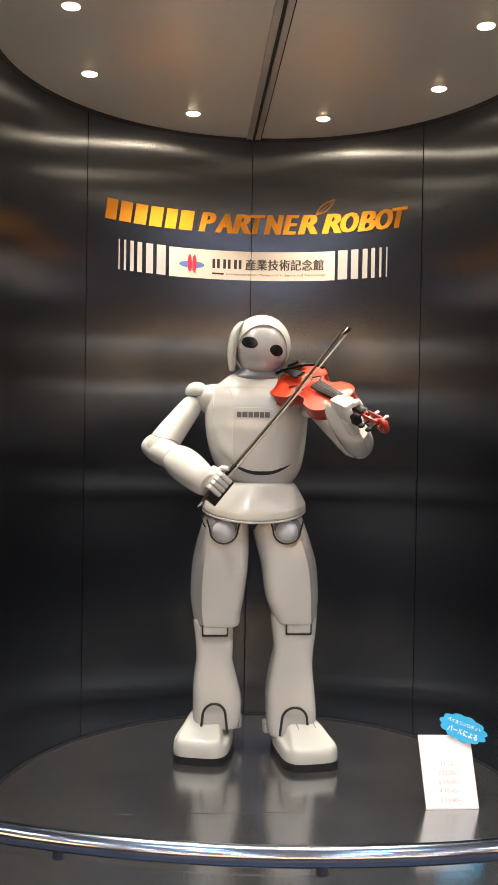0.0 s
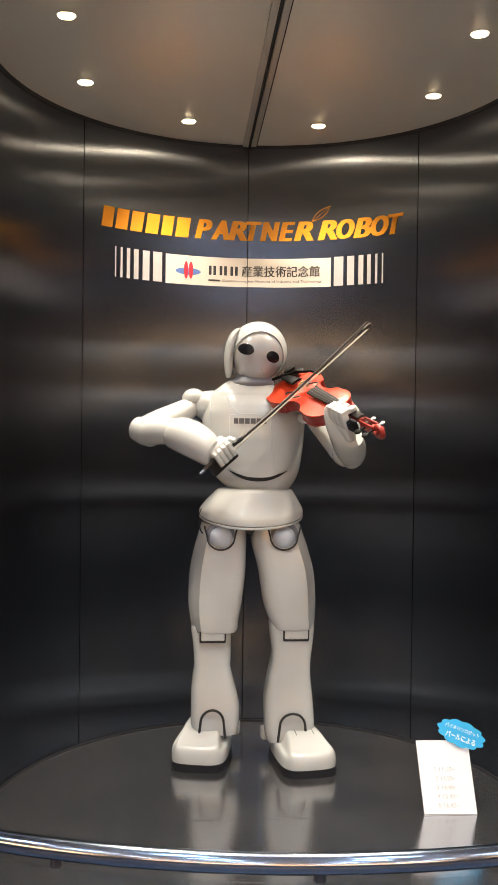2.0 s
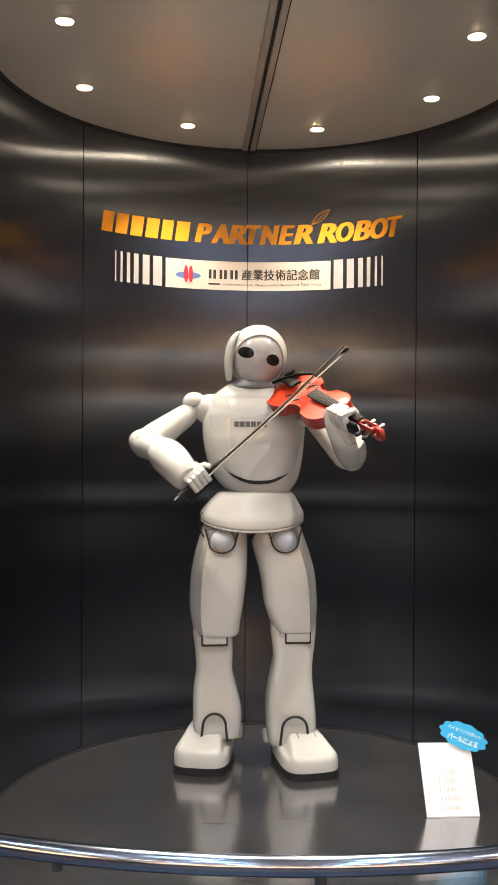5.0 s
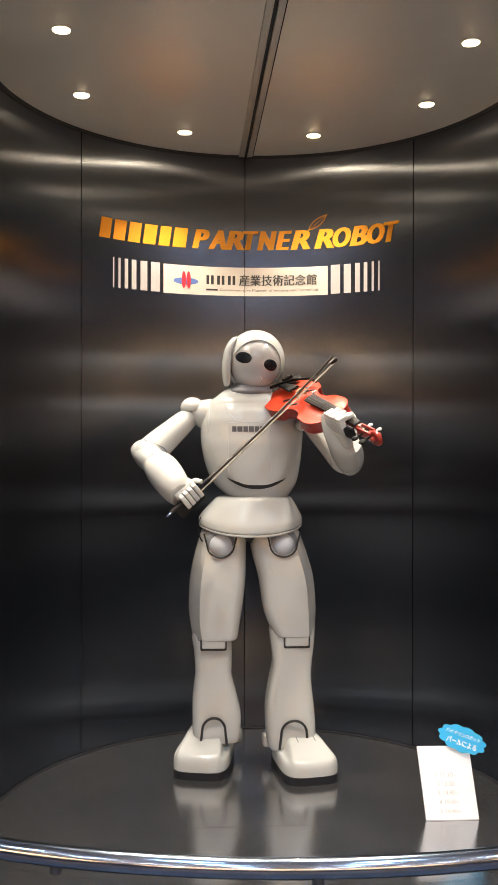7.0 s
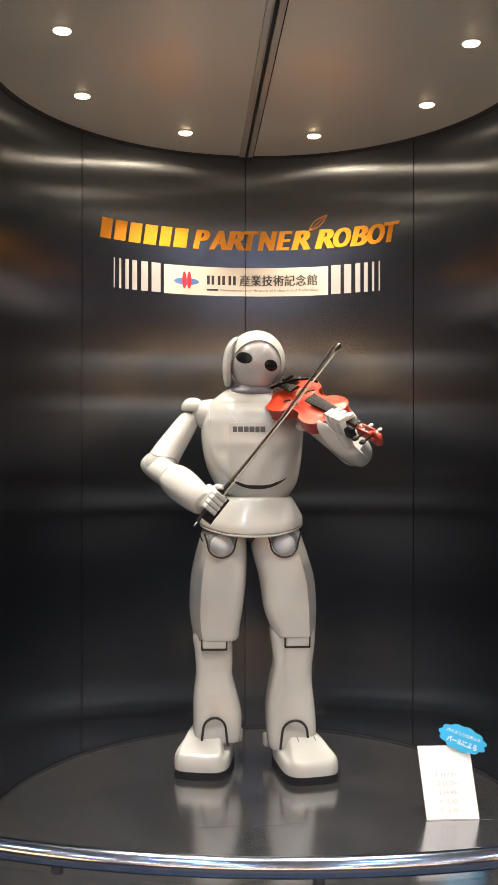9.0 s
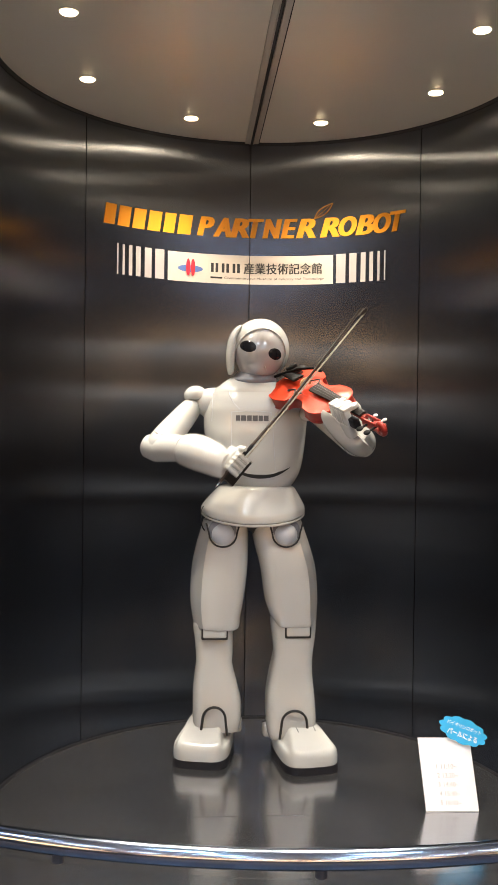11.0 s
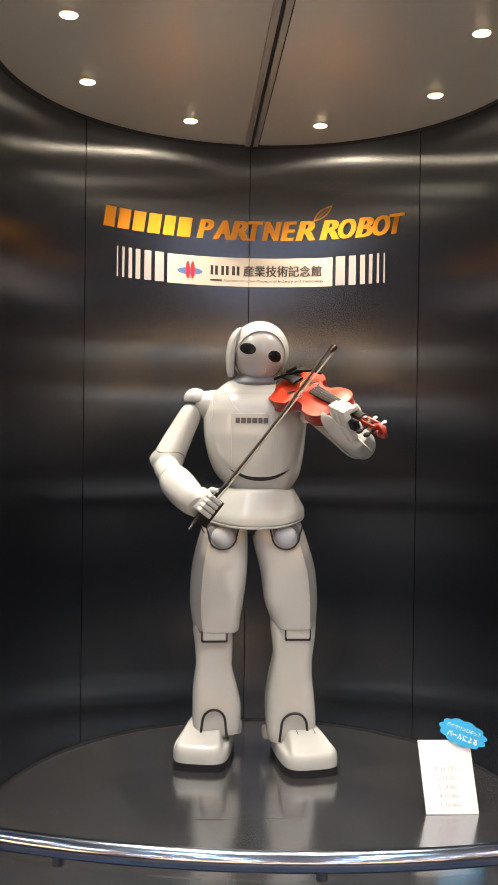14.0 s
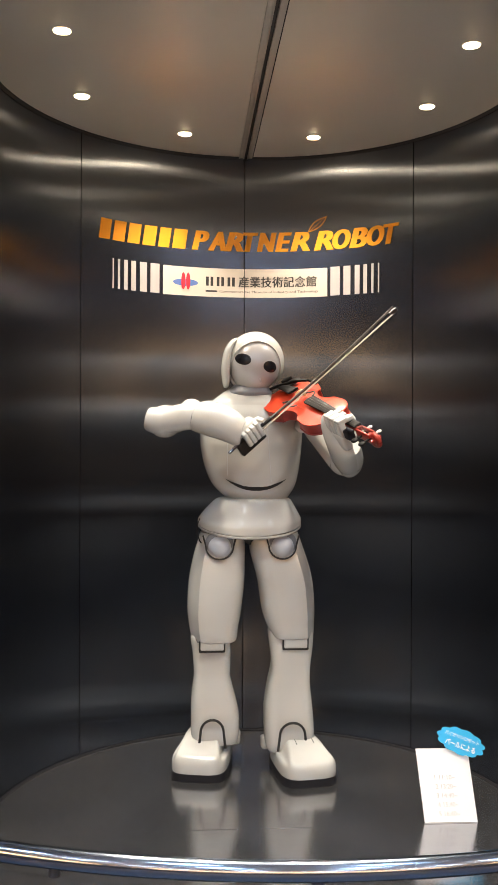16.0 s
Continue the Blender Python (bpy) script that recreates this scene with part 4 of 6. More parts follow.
def violin():
    ob = empty("violin", VIOLIN)
    tagged(ob, "glossy red-orange violin held under the chin of the robot", "violin")
    half = smooth_rows(OUT, 3)
    pts = half + [(u, -w) for u, w in half[-2:0:-1]]

    def inset(k):
        out = []
        for u, w in pts:
            c = min(max(u, 0.05), 0.305)
            out.append((c + (u - c) * (1 - k) if (u < 0.05 or u > 0.305) else u, w * (1 - k)))
        return out

    def plate(name, z, up, material):
        bm = bmesh.new()
        rings = [[bm.verts.new((u, w, z)) for u, w in pts], [bm.verts.new((u, w, z + 0.003 * up)) for u, w in pts]]
        for k, h in ((0.04, 0.0026), (0.12, 0.0032), (0.25, 0.0052), (0.4, 0.0075), (0.6, 0.0098), (0.8, 0.0112), (0.98, 0.0116)):
            rings.append([bm.verts.new((u, w, z + h * up)) for u, w in inset(k)])
        ring_faces(bm, rings)
        return finish(name, bm, material, ob)
    plate("top_plate", 0.0, 1, VARNISH)
    plate("back_plate", -0.032, -1, VARNISH_RIB)
    bm = bmesh.new()
    rings = [[bm.verts.new((u * 0.985 + 0.0025, w * 0.965, z)) for u, w in pts] for z in (-0.033, 0.001)]
    ring_faces(bm, rings)
    finish("ribs", bm, VARNISH_RIB, ob)
    bm = bmesh.new()
    rows = []
    for u, w, z in ((0.215, 0.021, 0.030), (0.30, 0.0185, 0.026), (0.485, 0.012, 0.014)):
        rows.append([bm.verts.new((u, a * w, z + b)) for a, b in ((-1, -0.005), (-1, 0.0), (-0.5, 0.003), (0, 0.004), (0.5, 0.003), (1, 0.0), (1, -0.005))])
    ring_faces(bm, rows)
    finish("fingerboard", bm, EBONY, ob, "black fingerboard")
    finish("neck", loft_x([(0.345, 0, -0.005, 0.016, 0.016), (0.365, 0, 0.006, 0.013, 0.010), (0.44, 0, 0.004, 0.012, 0.009), (0.482, 0, 0.001, 0.0115, 0.010), (0.492, 0, -0.004, 0.011, 0.012)], 20, 2.2), VARNISH_RIB, ob)
    # pegbox and scroll
    bm = bmesh.new()
    for yy in (-0.0105, 0.0105):
        box(bm, (0.486, yy - 0.003, -0.020), (0.556, yy + 0.003, 0.008), 0.002)
    box(bm, (0.486, -0.011, -0.024), (0.556, 0.011, -0.018), 0.002)
    finish("pegbox", bm, VARNISH_RIB, ob)
    bm = bmesh.new()
    sp = []
    for i in range(40):
        t = i / 39 * 4.2 * math.pi
        r = 0.0215 * (1 - 0.80 * i / 39)
        sp.append((0.566 + r * math.cos(t + 2.6), 0, -0.010 + r * math.sin(t + 2.6)))
    tube(bm, sp, 0.008, 10, radii=[0.010 - 0.004 * i / 39 for i in range(40)])
    tube(bm, [(0.566, -0.017, -0.010), (0.566, 0.017, -0.010)], 0.007, 12)
    finish("scroll", bm, VARNISH_RIB, ob, "carved red scroll")
    for u, sy in ((0.516, -1), (0.498, 1), (0.553, -1), (0.545, 1)):
        bm = bmesh.new()
        reach = 0.030 if sy > 0 else 0.040
        tube(bm, [(u, -sy * 0.013, -0.006), (u, sy * (reach - 0.007), -0.006)], 0.0035, 10)
        ball(bm, (u, sy * reach, -0.006), (0.0068, 0.0075, 0.004) if sy > 0 else (0.0105, 0.0110, 0.006), u=14, v=10)
        finish("peg", bm, PEG if sy < 0 else PALE_PEG, ob, "black tuning peg" if sy < 0 else "pale tuning peg")
    # tailpiece, bridge, chin rest
    finish("tailpiece", loft_x([(0.006, 0, 0.020, 0.009, 0.004), (0.03, 0, 0.026, 0.012, 0.005), (0.11, 0, 0.033, 0.020, 0.005), (0.116, 0, 0.033, 0.020, 0.004)], 16, 2.5), PEG, ob, "black tailpiece")
    bm = bmesh.new()
    prof = [(-0.021, 0.016), (-0.018, 0.024), (-0.020, 0.034), (-0.012, 0.043), (0, 0.046), (0.012, 0.044), (0.020, 0.036), (0.018, 0.024), (0.021, 0.016), (0.012, 0.016), (0.006, 0.024), (-0.006, 0.024), (-0.012, 0.016)]
    rings = [[bm.verts.new((u, a, b)) for a, b in prof] for u in (0.158, 0.1615)]
    ring_faces(bm, rings)
    finish("bridge", bm, BRIDGE_WOOD, ob, "pale maple bridge")
    bm = bmesh.new()
    ball(bm, (0.030, 0.046, 0.019), (0.020, 0.030, 0.005))
    box(bm, (-0.008, 0.02, -0.034), (0.004, 0.06, 0.028), 0.003)
    tube(bm, [(0.0, -0.03, 0.024), (0.03, 0.0, 0.032), (0.07, 0.045, 0.034), (0.10, 0.070, 0.030), (0.13, 0.080, 0.020)], 0.005, 10)
    tube(bm, [(0.03, 0.02, 0.025), (0.07, 0.03, 0.042), (0.11, 0.06, 0.038)], 0.004, 10)
    finish("chin_rest", bm, PEG, ob, "black chin rest and clamp")
    for sy in (-1, 1):
        bm = bmesh.new()
        pts3 = [(0.145 + 0.062 * s - 0.031, sy * (0.040 + 0.013 * math.sin(2 * math.pi * (s - 0.5)) - 0.012 * (s - 0.5)), 0.0125) for s in (i / 14 for i in range(15))]
        tube(bm, pts3, 0.0022, 8)
        ball(bm, pts3[0], (0.005, 0.005, 0.0018), u=12, v=8)
        ball(bm, pts3[-1], (0.004, 0.004, 0.0018), u=12, v=8)
        finish("f_hole", bm, GAP, ob, "dark f-shaped sound hole")
    for i in range(4):
        k = i - 1.5
        finish("string", tube(bmesh.new(), [(0.112, k * 0.009, 0.036), (0.1598, k * 0.0105, 0.0465 - abs(k) * 0.002), (0.486, k * 0.0052, 0.0195), (0.53, k * 0.003, -0.004)], 0.0003, 6), STRING, ob)
    return ob


violin()


def gripping_fingers():
    """Fingers of the supporting gripper over the neck of the violin."""
    m = pose(-BASE[0], -BASE[1], 0) @ VIOLIN
    for u in (0.385, 0.415, 0.445):
        bm = bmesh.new()
        box(bm, (u - 0.0138, -0.046, -0.016), (u + 0.0138, -0.024, 0.032), 0.0035)
        box(bm, (u - 0.0134, -0.045, 0.024), (u + 0.0134, -0.010, 0.042), 0.0035)
        box(bm, (u - 0.0110, -0.014, 0.021), (u + 0.0110, 0.008, 0.036), 0.0035)
        ob = finish("finger", bm, SHELL, robot)
        ob.matrix_basis = m
    bm = bmesh.new()
    box(bm, (0.455, -0.040, -0.022), (0.486, -0.016, 0.010), 0.006)
    tube(bm, [(0.462, -0.030, 0.004), (0.478, -0.032, 0.016), (0.496, -0.026, 0.010)], 0.006, 10)
    ob = finish("finger_joint", bm, BLACK, robot, "dark finger mechanism")
    ob.matrix_basis = m
    bm = bmesh.new()
    box(bm, (0.378, -0.046, -0.070), (0.452, -0.016, -0.014), 0.010)
    ob = finish("palm", bm, SHELL, robot)
    ob.matrix_basis = m
    bm = bmesh.new()
    tube(bm, [(0.43, 0.0, -0.05), (0.42, 0.022, -0.03), (0.415, 0.026, 0.0), (0.41, 0.022, 0.014)], 0.009, 10)
    ob = finish("thumb", bm, SHELL, robot)
    ob.matrix_basis = m


gripping_fingers()


# ---- bow ----
bow = empty("violin_bow")
tagged(bow, "dark wooden violin bow with pale hair held by the robot", "violin bow")


def build_bow():
    tip = 0.672
    pts = [(-0.052 + (tip + 0.052) * i / 24, 0, 0.012 - 0.012 * math.sin(math.pi * min(1, max(0, i / 24))) + 0.002) for i in range(25)]
    finish("stick", tube(bmesh.new(), pts, 0.004, 10, radii=[0.0054 - 0.0018 * i / 24 for i in range(25)]), STICK, bow)
    bm = bmesh.new()
    rings = [[bm.verts.new((x, y, z)) for y, z in ((-w, a), (w, a), (w, b), (-w, b))] for x, w, a, b in ((tip - 0.022, 0.0028, 0.000, 0.006), (tip - 0.006, 0.0034, -0.008, 0.006), (tip + 0.006, 0.0034, -0.009, 0.005), (tip + 0.009, 0.0024, -0.007, 0.002))]
    ring_faces(bm, rings)
    finish("bow_head", bm, STICK, bow)
    finish("hair_ribbon", box(bmesh.new(), (-0.002, -0.0034, -0.0078), (tip, 0.0034, -0.0066)), HAIR, bow, "pale horse hair")
    bm = bmesh.new()
    box(bm, (-0.037, -0.0115, -0.030), (0.062, 0.0115, 0.015), 0.003)
    finish("frog", bm, EBONY, bow, "black frog")
    bm = bmesh.new()
    tube(bm, [(-0.070, 0, 0.012), (-0.067, 0, 0.012), (-0.052, 0, 0.012)], 0.0045, 10)
    finish("screw_button", bm, CHROME, bow)
    finish("grip_wrap", tube(bmesh.new(), [(0.060, 0, 0.009), (0.105, 0, 0.006)], 0.0062, 12), BLACK, bow)


build_bow()


# ---- movement of the bow arm, the bow and the fingering arm ----
def motions():
    walk(bow_upper_arm, [
        (0, pose(-0.2170, 0.0000, 1.2080, 63.49, 49.81, -146.94)),
        (0.1, pose(-0.2170, 0.0000, 1.2080, 64.55, 50.41, -149.44)),
        (0.2, pose(-0.2170, 0.0000, 1.2080, 67.29, 51.04, -149.93)),
        (0.3, pose(-0.2170, 0.0000, 1.2080, 69.79, 46.13, -149.42)),
        (0.4, pose(-0.2170, 0.0000, 1.2080, 68.98, 37.36, -148.20)),
        (0.5, pose(-0.2170, 0.0000, 1.2080, 60.71, 27.12, -141.15)),
        (0.6, pose(-0.2170, 0.0000, 1.2080, 66.59, 27.80, -141.34)),
        (0.7, pose(-0.2170, 0.0000, 1.2080, 69.94, 26.50, -138.06)),
        (0.8, pose(-0.2170, 0.0000, 1.2080, 71.95, 23.22, -133.14)),
        (0.9, pose(-0.2170, 0.0000, 1.2080, 72.55, 16.88, -127.24)),
        (1, pose(-0.2170, 0.0000, 1.2080, 72.87, 9.88, -121.04)),
        (1.1, pose(-0.2170, 0.0000, 1.2080, 75.75, 5.87, -114.58)),
        (1.2, pose(-0.2170, 0.0000, 1.2080, 78.42, 2.72, -108.84)),
        (1.3, pose(-0.2170, 0.0000, 1.2080, 79.77, -0.45, -104.65)),
        (1.4, pose(-0.2170, 0.0000, 1.2080, 80.28, -2.19, -102.55)),
        (1.5, pose(-0.2170, 0.0000, 1.2080, 78.19, 0.43, -106.97)),
        (1.6, pose(-0.2170, 0.0000, 1.2080, 76.29, 3.63, -111.99)),
        (1.7, pose(-0.2170, 0.0000, 1.2080, 74.30, 8.85, -118.05)),
        (1.8, pose(-0.2170, 0.0000, 1.2080, 72.06, 14.50, -124.43)),
        (1.9, pose(-0.2170, 0.0000, 1.2080, 69.68, 19.33, -130.39)),
        (2, pose(-0.2170, 0.0000, 1.2080, 67.58, 23.48, -135.63)),
        (2.1, pose(-0.2170, 0.0000, 1.2080, 65.86, 26.57, -139.54)),
        (2.2, pose(-0.2170, 0.0000, 1.2080, 64.78, 29.27, -142.63)),
        (2.3, pose(-0.2170, 0.0000, 1.2080, 64.80, 31.52, -145.26)),
        (2.4, pose(-0.2170, 0.0000, 1.2080, 65.67, 34.62, -146.46)),
        (2.5, pose(-0.2170, 0.0000, 1.2080, 67.07, 40.50, -147.24)),
        (2.6, pose(-0.2170, 0.0000, 1.2080, 64.91, 32.76, -145.82)),
        (2.7, pose(-0.2170, 0.0000, 1.2080, 64.02, 27.11, -143.85)),
        (2.8, pose(-0.2170, 0.0000, 1.2080, 65.17, 22.19, -139.03)),
        (2.9, pose(-0.2170, 0.0000, 1.2080, 69.56, 13.63, -127.53)),
        (3, pose(-0.2170, 0.0000, 1.2080, 73.75, 7.96, -118.09)),
        (3.1, pose(-0.2170, 0.0000, 1.2080, 74.16, 8.65, -118.28)),
        (3.2, pose(-0.2170, 0.0000, 1.2080, 75.18, 10.38, -118.75)),
        (3.3, pose(-0.2170, 0.0000, 1.2080, 74.05, 16.42, -125.50)),
        (3.4, pose(-0.2170, 0.0000, 1.2080, 69.28, 23.60, -135.76)),
        (3.5, pose(-0.2170, 0.0000, 1.2080, 60.58, 28.04, -140.42)),
        (3.6, pose(-0.2170, 0.0000, 1.2080, 67.80, 36.81, -147.62)),
        (3.7, pose(-0.2170, 0.0000, 1.2080, 67.37, 36.86, -147.40)),
        (3.8, pose(-0.2170, 0.0000, 1.2080, 66.67, 36.78, -147.27)),
        (3.9, pose(-0.2170, 0.0000, 1.2080, 65.33, 33.79, -145.87)),
        (4, pose(-0.2170, 0.0000, 1.2080, 65.33, 29.24, -142.33)),
        (4.1, pose(-0.2170, 0.0000, 1.2080, 66.34, 25.75, -138.54)),
        (4.2, pose(-0.2170, 0.0000, 1.2080, 68.22, 21.89, -133.67)),
        (4.3, pose(-0.2170, 0.0000, 1.2080, 71.99, 15.14, -124.74)),
        (4.4, pose(-0.2170, 0.0000, 1.2080, 76.45, 6.74, -113.97)),
        (4.5, pose(-0.2170, 0.0000, 1.2080, 78.42, 2.72, -108.84)),
        (4.6, pose(-0.2170, 0.0000, 1.2080, 76.41, 7.20, -114.31)),
        (4.7, pose(-0.2170, 0.0000, 1.2080, 71.71, 16.45, -125.94)),
        (4.8, pose(-0.2170, 0.0000, 1.2080, 67.58, 23.48, -135.63)),
        (4.9, pose(-0.2170, 0.0000, 1.2080, 65.08, 27.98, -141.80)),
        (5, pose(-0.2170, 0.0000, 1.2080, 64.89, 32.47, -145.58)),
        (5.1, pose(-0.2170, 0.0000, 1.2080, 65.67, 34.62, -146.46)),
        (5.2, pose(-0.2170, 0.0000, 1.2080, 65.28, 33.77, -146.17)),
        (5.3, pose(-0.2170, 0.0000, 1.2080, 64.88, 31.75, -144.93)),
        (5.4, pose(-0.2170, 0.0000, 1.2080, 65.33, 29.24, -142.33)),
        (5.5, pose(-0.2170, 0.0000, 1.2080, 67.35, 21.70, -134.03)),
        (5.6, pose(-0.2170, 0.0000, 1.2080, 72.45, 9.88, -120.25)),
        (5.7, pose(-0.2170, 0.0000, 1.2080, 76.29, 3.63, -111.99)),
        (5.8, pose(-0.2170, 0.0000, 1.2080, 77.58, 3.07, -110.10)),
        (5.9, pose(-0.2170, 0.0000, 1.2080, 78.32, 2.76, -108.99)),
        (6, pose(-0.2170, 0.0000, 1.2080, 78.21, 3.33, -109.50)),
        (6.1, pose(-0.2170, 0.0000, 1.2080, 76.65, 7.30, -113.98)),
        (6.2, pose(-0.2170, 0.0000, 1.2080, 73.87, 12.85, -120.63)),
        (6.3, pose(-0.2170, 0.0000, 1.2080, 70.73, 17.42, -126.85)),
        (6.4, pose(-0.2170, 0.0000, 1.2080, 67.47, 20.49, -131.91)),
        (6.5, pose(-0.2170, 0.0000, 1.2080, 65.85, 24.06, -136.29)),
        (6.6, pose(-0.2170, 0.0000, 1.2080, 65.47, 28.28, -140.48)),
        (6.7, pose(-0.2170, 0.0000, 1.2080, 64.76, 30.73, -143.03)),
        (6.8, pose(-0.2170, 0.0000, 1.2080, 64.31, 32.86, -144.79)),
        (6.9, pose(-0.2170, 0.0000, 1.2080, 64.64, 36.00, -146.31)),
        (7, pose(-0.2170, 0.0000, 1.2080, 65.47, 38.08, -146.77)),
        (7.1, pose(-0.2170, 0.0000, 1.2080, 64.97, 36.33, -146.53)),
        (7.2, pose(-0.2170, 0.0000, 1.2080, 64.99, 32.80, -145.13)),
        (7.3, pose(-0.2170, 0.0000, 1.2080, 68.30, 22.87, -135.06)),
        (7.4, pose(-0.2170, 0.0000, 1.2080, 74.65, 15.45, -123.78)),
        (7.5, pose(-0.2170, 0.0000, 1.2080, 74.11, 17.31, -125.07)),
        (7.6, pose(-0.2170, 0.0000, 1.2080, 73.41, 21.13, -130.98)),
        (7.7, pose(-0.2170, 0.0000, 1.2080, 69.89, 26.64, -138.93)),
        (7.8, pose(-0.2170, 0.0000, 1.2080, 66.89, 32.09, -142.65)),
        (7.9, pose(-0.2170, 0.0000, 1.2080, 62.58, 36.26, -141.38)),
        (8, pose(-0.2170, 0.0000, 1.2080, 59.87, 39.58, -138.61)),
        (8.1, pose(-0.2170, 0.0000, 1.2080, 67.58, 34.84, -128.90)),
        (8.2, pose(-0.2170, 0.0000, 1.2080, 78.29, 29.84, -118.48)),
        (8.3, pose(-0.2170, 0.0000, 1.2080, 78.03, 30.35, -119.08)),
        (8.4, pose(-0.2170, 0.0000, 1.2080, 77.20, 31.65, -120.67)),
        (8.5, pose(-0.2170, 0.0000, 1.2080, 73.40, 35.58, -125.60)),
        (8.6, pose(-0.2170, 0.0000, 1.2080, 70.24, 38.50, -130.51)),
        (8.7, pose(-0.2170, 0.0000, 1.2080, 65.30, 39.54, -134.06)),
        (8.8, pose(-0.2170, 0.0000, 1.2080, 61.36, 41.05, -136.96)),
        (8.9, pose(-0.2170, 0.0000, 1.2080, 61.57, 46.46, -142.83)),
        (9, pose(-0.2170, 0.0000, 1.2080, 64.34, 53.24, -148.97)),
        (9.1, pose(-0.2170, 0.0000, 1.2080, 68.05, 59.09, -153.33)),
        (9.2, pose(-0.2170, 0.0000, 1.2080, 72.72, 63.73, -154.99)),
        (9.3, pose(-0.2170, 0.0000, 1.2080, 75.10, 65.78, -154.55)),
        (9.4, pose(-0.2170, 0.0000, 1.2080, 76.27, 67.03, -154.53)),
        (9.5, pose(-0.2170, 0.0000, 1.2080, 74.46, 66.09, -154.93)),
        (9.6, pose(-0.2170, 0.0000, 1.2080, 67.52, 59.48, -153.53)),
        (9.7, pose(-0.2170, 0.0000, 1.2080, 65.20, 51.87, -147.94)),
        (9.8, pose(-0.2170, 0.0000, 1.2080, 67.36, 45.50, -140.11)),
        (9.9, pose(-0.2170, 0.0000, 1.2080, 73.48, 36.50, -126.98)),
        (10, pose(-0.2170, 0.0000, 1.2080, 77.61, 31.53, -119.73)),
        (10.1, pose(-0.2170, 0.0000, 1.2080, 75.13, 34.85, -124.44)),
        (10.2, pose(-0.2170, 0.0000, 1.2080, 70.27, 41.69, -134.47)),
        (10.3, pose(-0.2170, 0.0000, 1.2080, 66.65, 47.54, -143.02)),
        (10.4, pose(-0.2170, 0.0000, 1.2080, 65.02, 52.75, -148.83)),
        (10.5, pose(-0.2170, 0.0000, 1.2080, 66.96, 58.67, -152.37)),
        (10.6, pose(-0.2170, 0.0000, 1.2080, 69.67, 61.66, -152.80)),
        (10.7, pose(-0.2170, 0.0000, 1.2080, 67.17, 59.00, -152.47)),
        (10.8, pose(-0.2170, 0.0000, 1.2080, 64.93, 53.66, -149.64)),
        (10.9, pose(-0.2170, 0.0000, 1.2080, 65.83, 48.90, -144.64)),
        (11, pose(-0.2170, 0.0000, 1.2080, 68.68, 42.96, -135.82)),
        (11.1, pose(-0.2170, 0.0000, 1.2080, 71.26, 38.92, -129.36)),
        (11.2, pose(-0.2170, 0.0000, 1.2080, 67.61, 43.20, -135.67)),
        (11.3, pose(-0.2170, 0.0000, 1.2080, 64.51, 49.73, -144.48)),
        (11.4, pose(-0.2170, 0.0000, 1.2080, 65.35, 55.15, -150.19)),
        (11.5, pose(-0.2170, 0.0000, 1.2080, 67.46, 58.51, -153.25)),
        (11.6, pose(-0.2170, 0.0000, 1.2080, 68.15, 58.42, -153.74)),
        (11.7, pose(-0.2170, 0.0000, 1.2080, 68.55, 58.29, -153.71)),
        (11.8, pose(-0.2170, 0.0000, 1.2080, 65.60, 48.94, -145.92)),
        (11.9, pose(-0.2170, 0.0000, 1.2080, 70.82, 36.82, -129.94)),
        (12, pose(-0.2170, 0.0000, 1.2080, 77.61, 31.53, -119.73)),
        (12.1, pose(-0.2170, 0.0000, 1.2080, 75.31, 34.21, -123.00)),
        (12.2, pose(-0.2170, 0.0000, 1.2080, 71.26, 38.92, -129.36)),
        (12.3, pose(-0.2170, 0.0000, 1.2080, 68.41, 45.09, -138.32)),
        (12.4, pose(-0.2170, 0.0000, 1.2080, 65.83, 48.90, -144.64)),
        (12.5, pose(-0.2170, 0.0000, 1.2080, 60.71, 46.32, -142.36)),
        (12.6, pose(-0.2170, 0.0000, 1.2080, 66.65, 47.54, -143.02)),
        (12.7, pose(-0.2170, 0.0000, 1.2080, 75.53, 36.13, -125.55)),
        (12.8, pose(-0.2170, 0.0000, 1.2080, 81.31, 23.03, -110.78)),
        (12.9, pose(-0.2170, 0.0000, 1.2080, 81.25, 23.57, -111.12)),
        (13, pose(-0.2170, 0.0000, 1.2080, 81.01, 24.82, -112.02)),
        (13.1, pose(-0.2170, 0.0000, 1.2080, 79.19, 28.01, -115.59)),
        (13.2, pose(-0.2170, 0.0000, 1.2080, 75.94, 32.04, -121.17)),
        (13.3, pose(-0.2170, 0.0000, 1.2080, 72.74, 34.96, -126.35)),
        (13.4, pose(-0.2170, 0.0000, 1.2080, 69.12, 37.92, -131.69)),
        (13.5, pose(-0.2170, 0.0000, 1.2080, 64.87, 41.70, -136.77)),
        (13.6, pose(-0.2170, 0.0000, 1.2080, 63.82, 49.06, -142.02)),
        (13.7, pose(-0.2170, 0.0000, 1.2080, 62.46, 50.55, -144.56)),
        (13.8, pose(-0.2170, 0.0000, 1.2080, 62.35, 51.88, -146.54)),
        (13.9, pose(-0.2170, 0.0000, 1.2080, 65.22, 56.45, -149.72)),
        (14, pose(-0.2170, 0.0000, 1.2080, 69.67, 61.66, -152.80)),
        (14.1, pose(-0.2170, 0.0000, 1.2080, 73.57, 65.15, -154.00)),
        (14.2, pose(-0.2170, 0.0000, 1.2080, 76.32, 67.20, -154.63)),
        (14.3, pose(-0.2170, 0.0000, 1.2080, 77.29, 67.65, -155.30)),
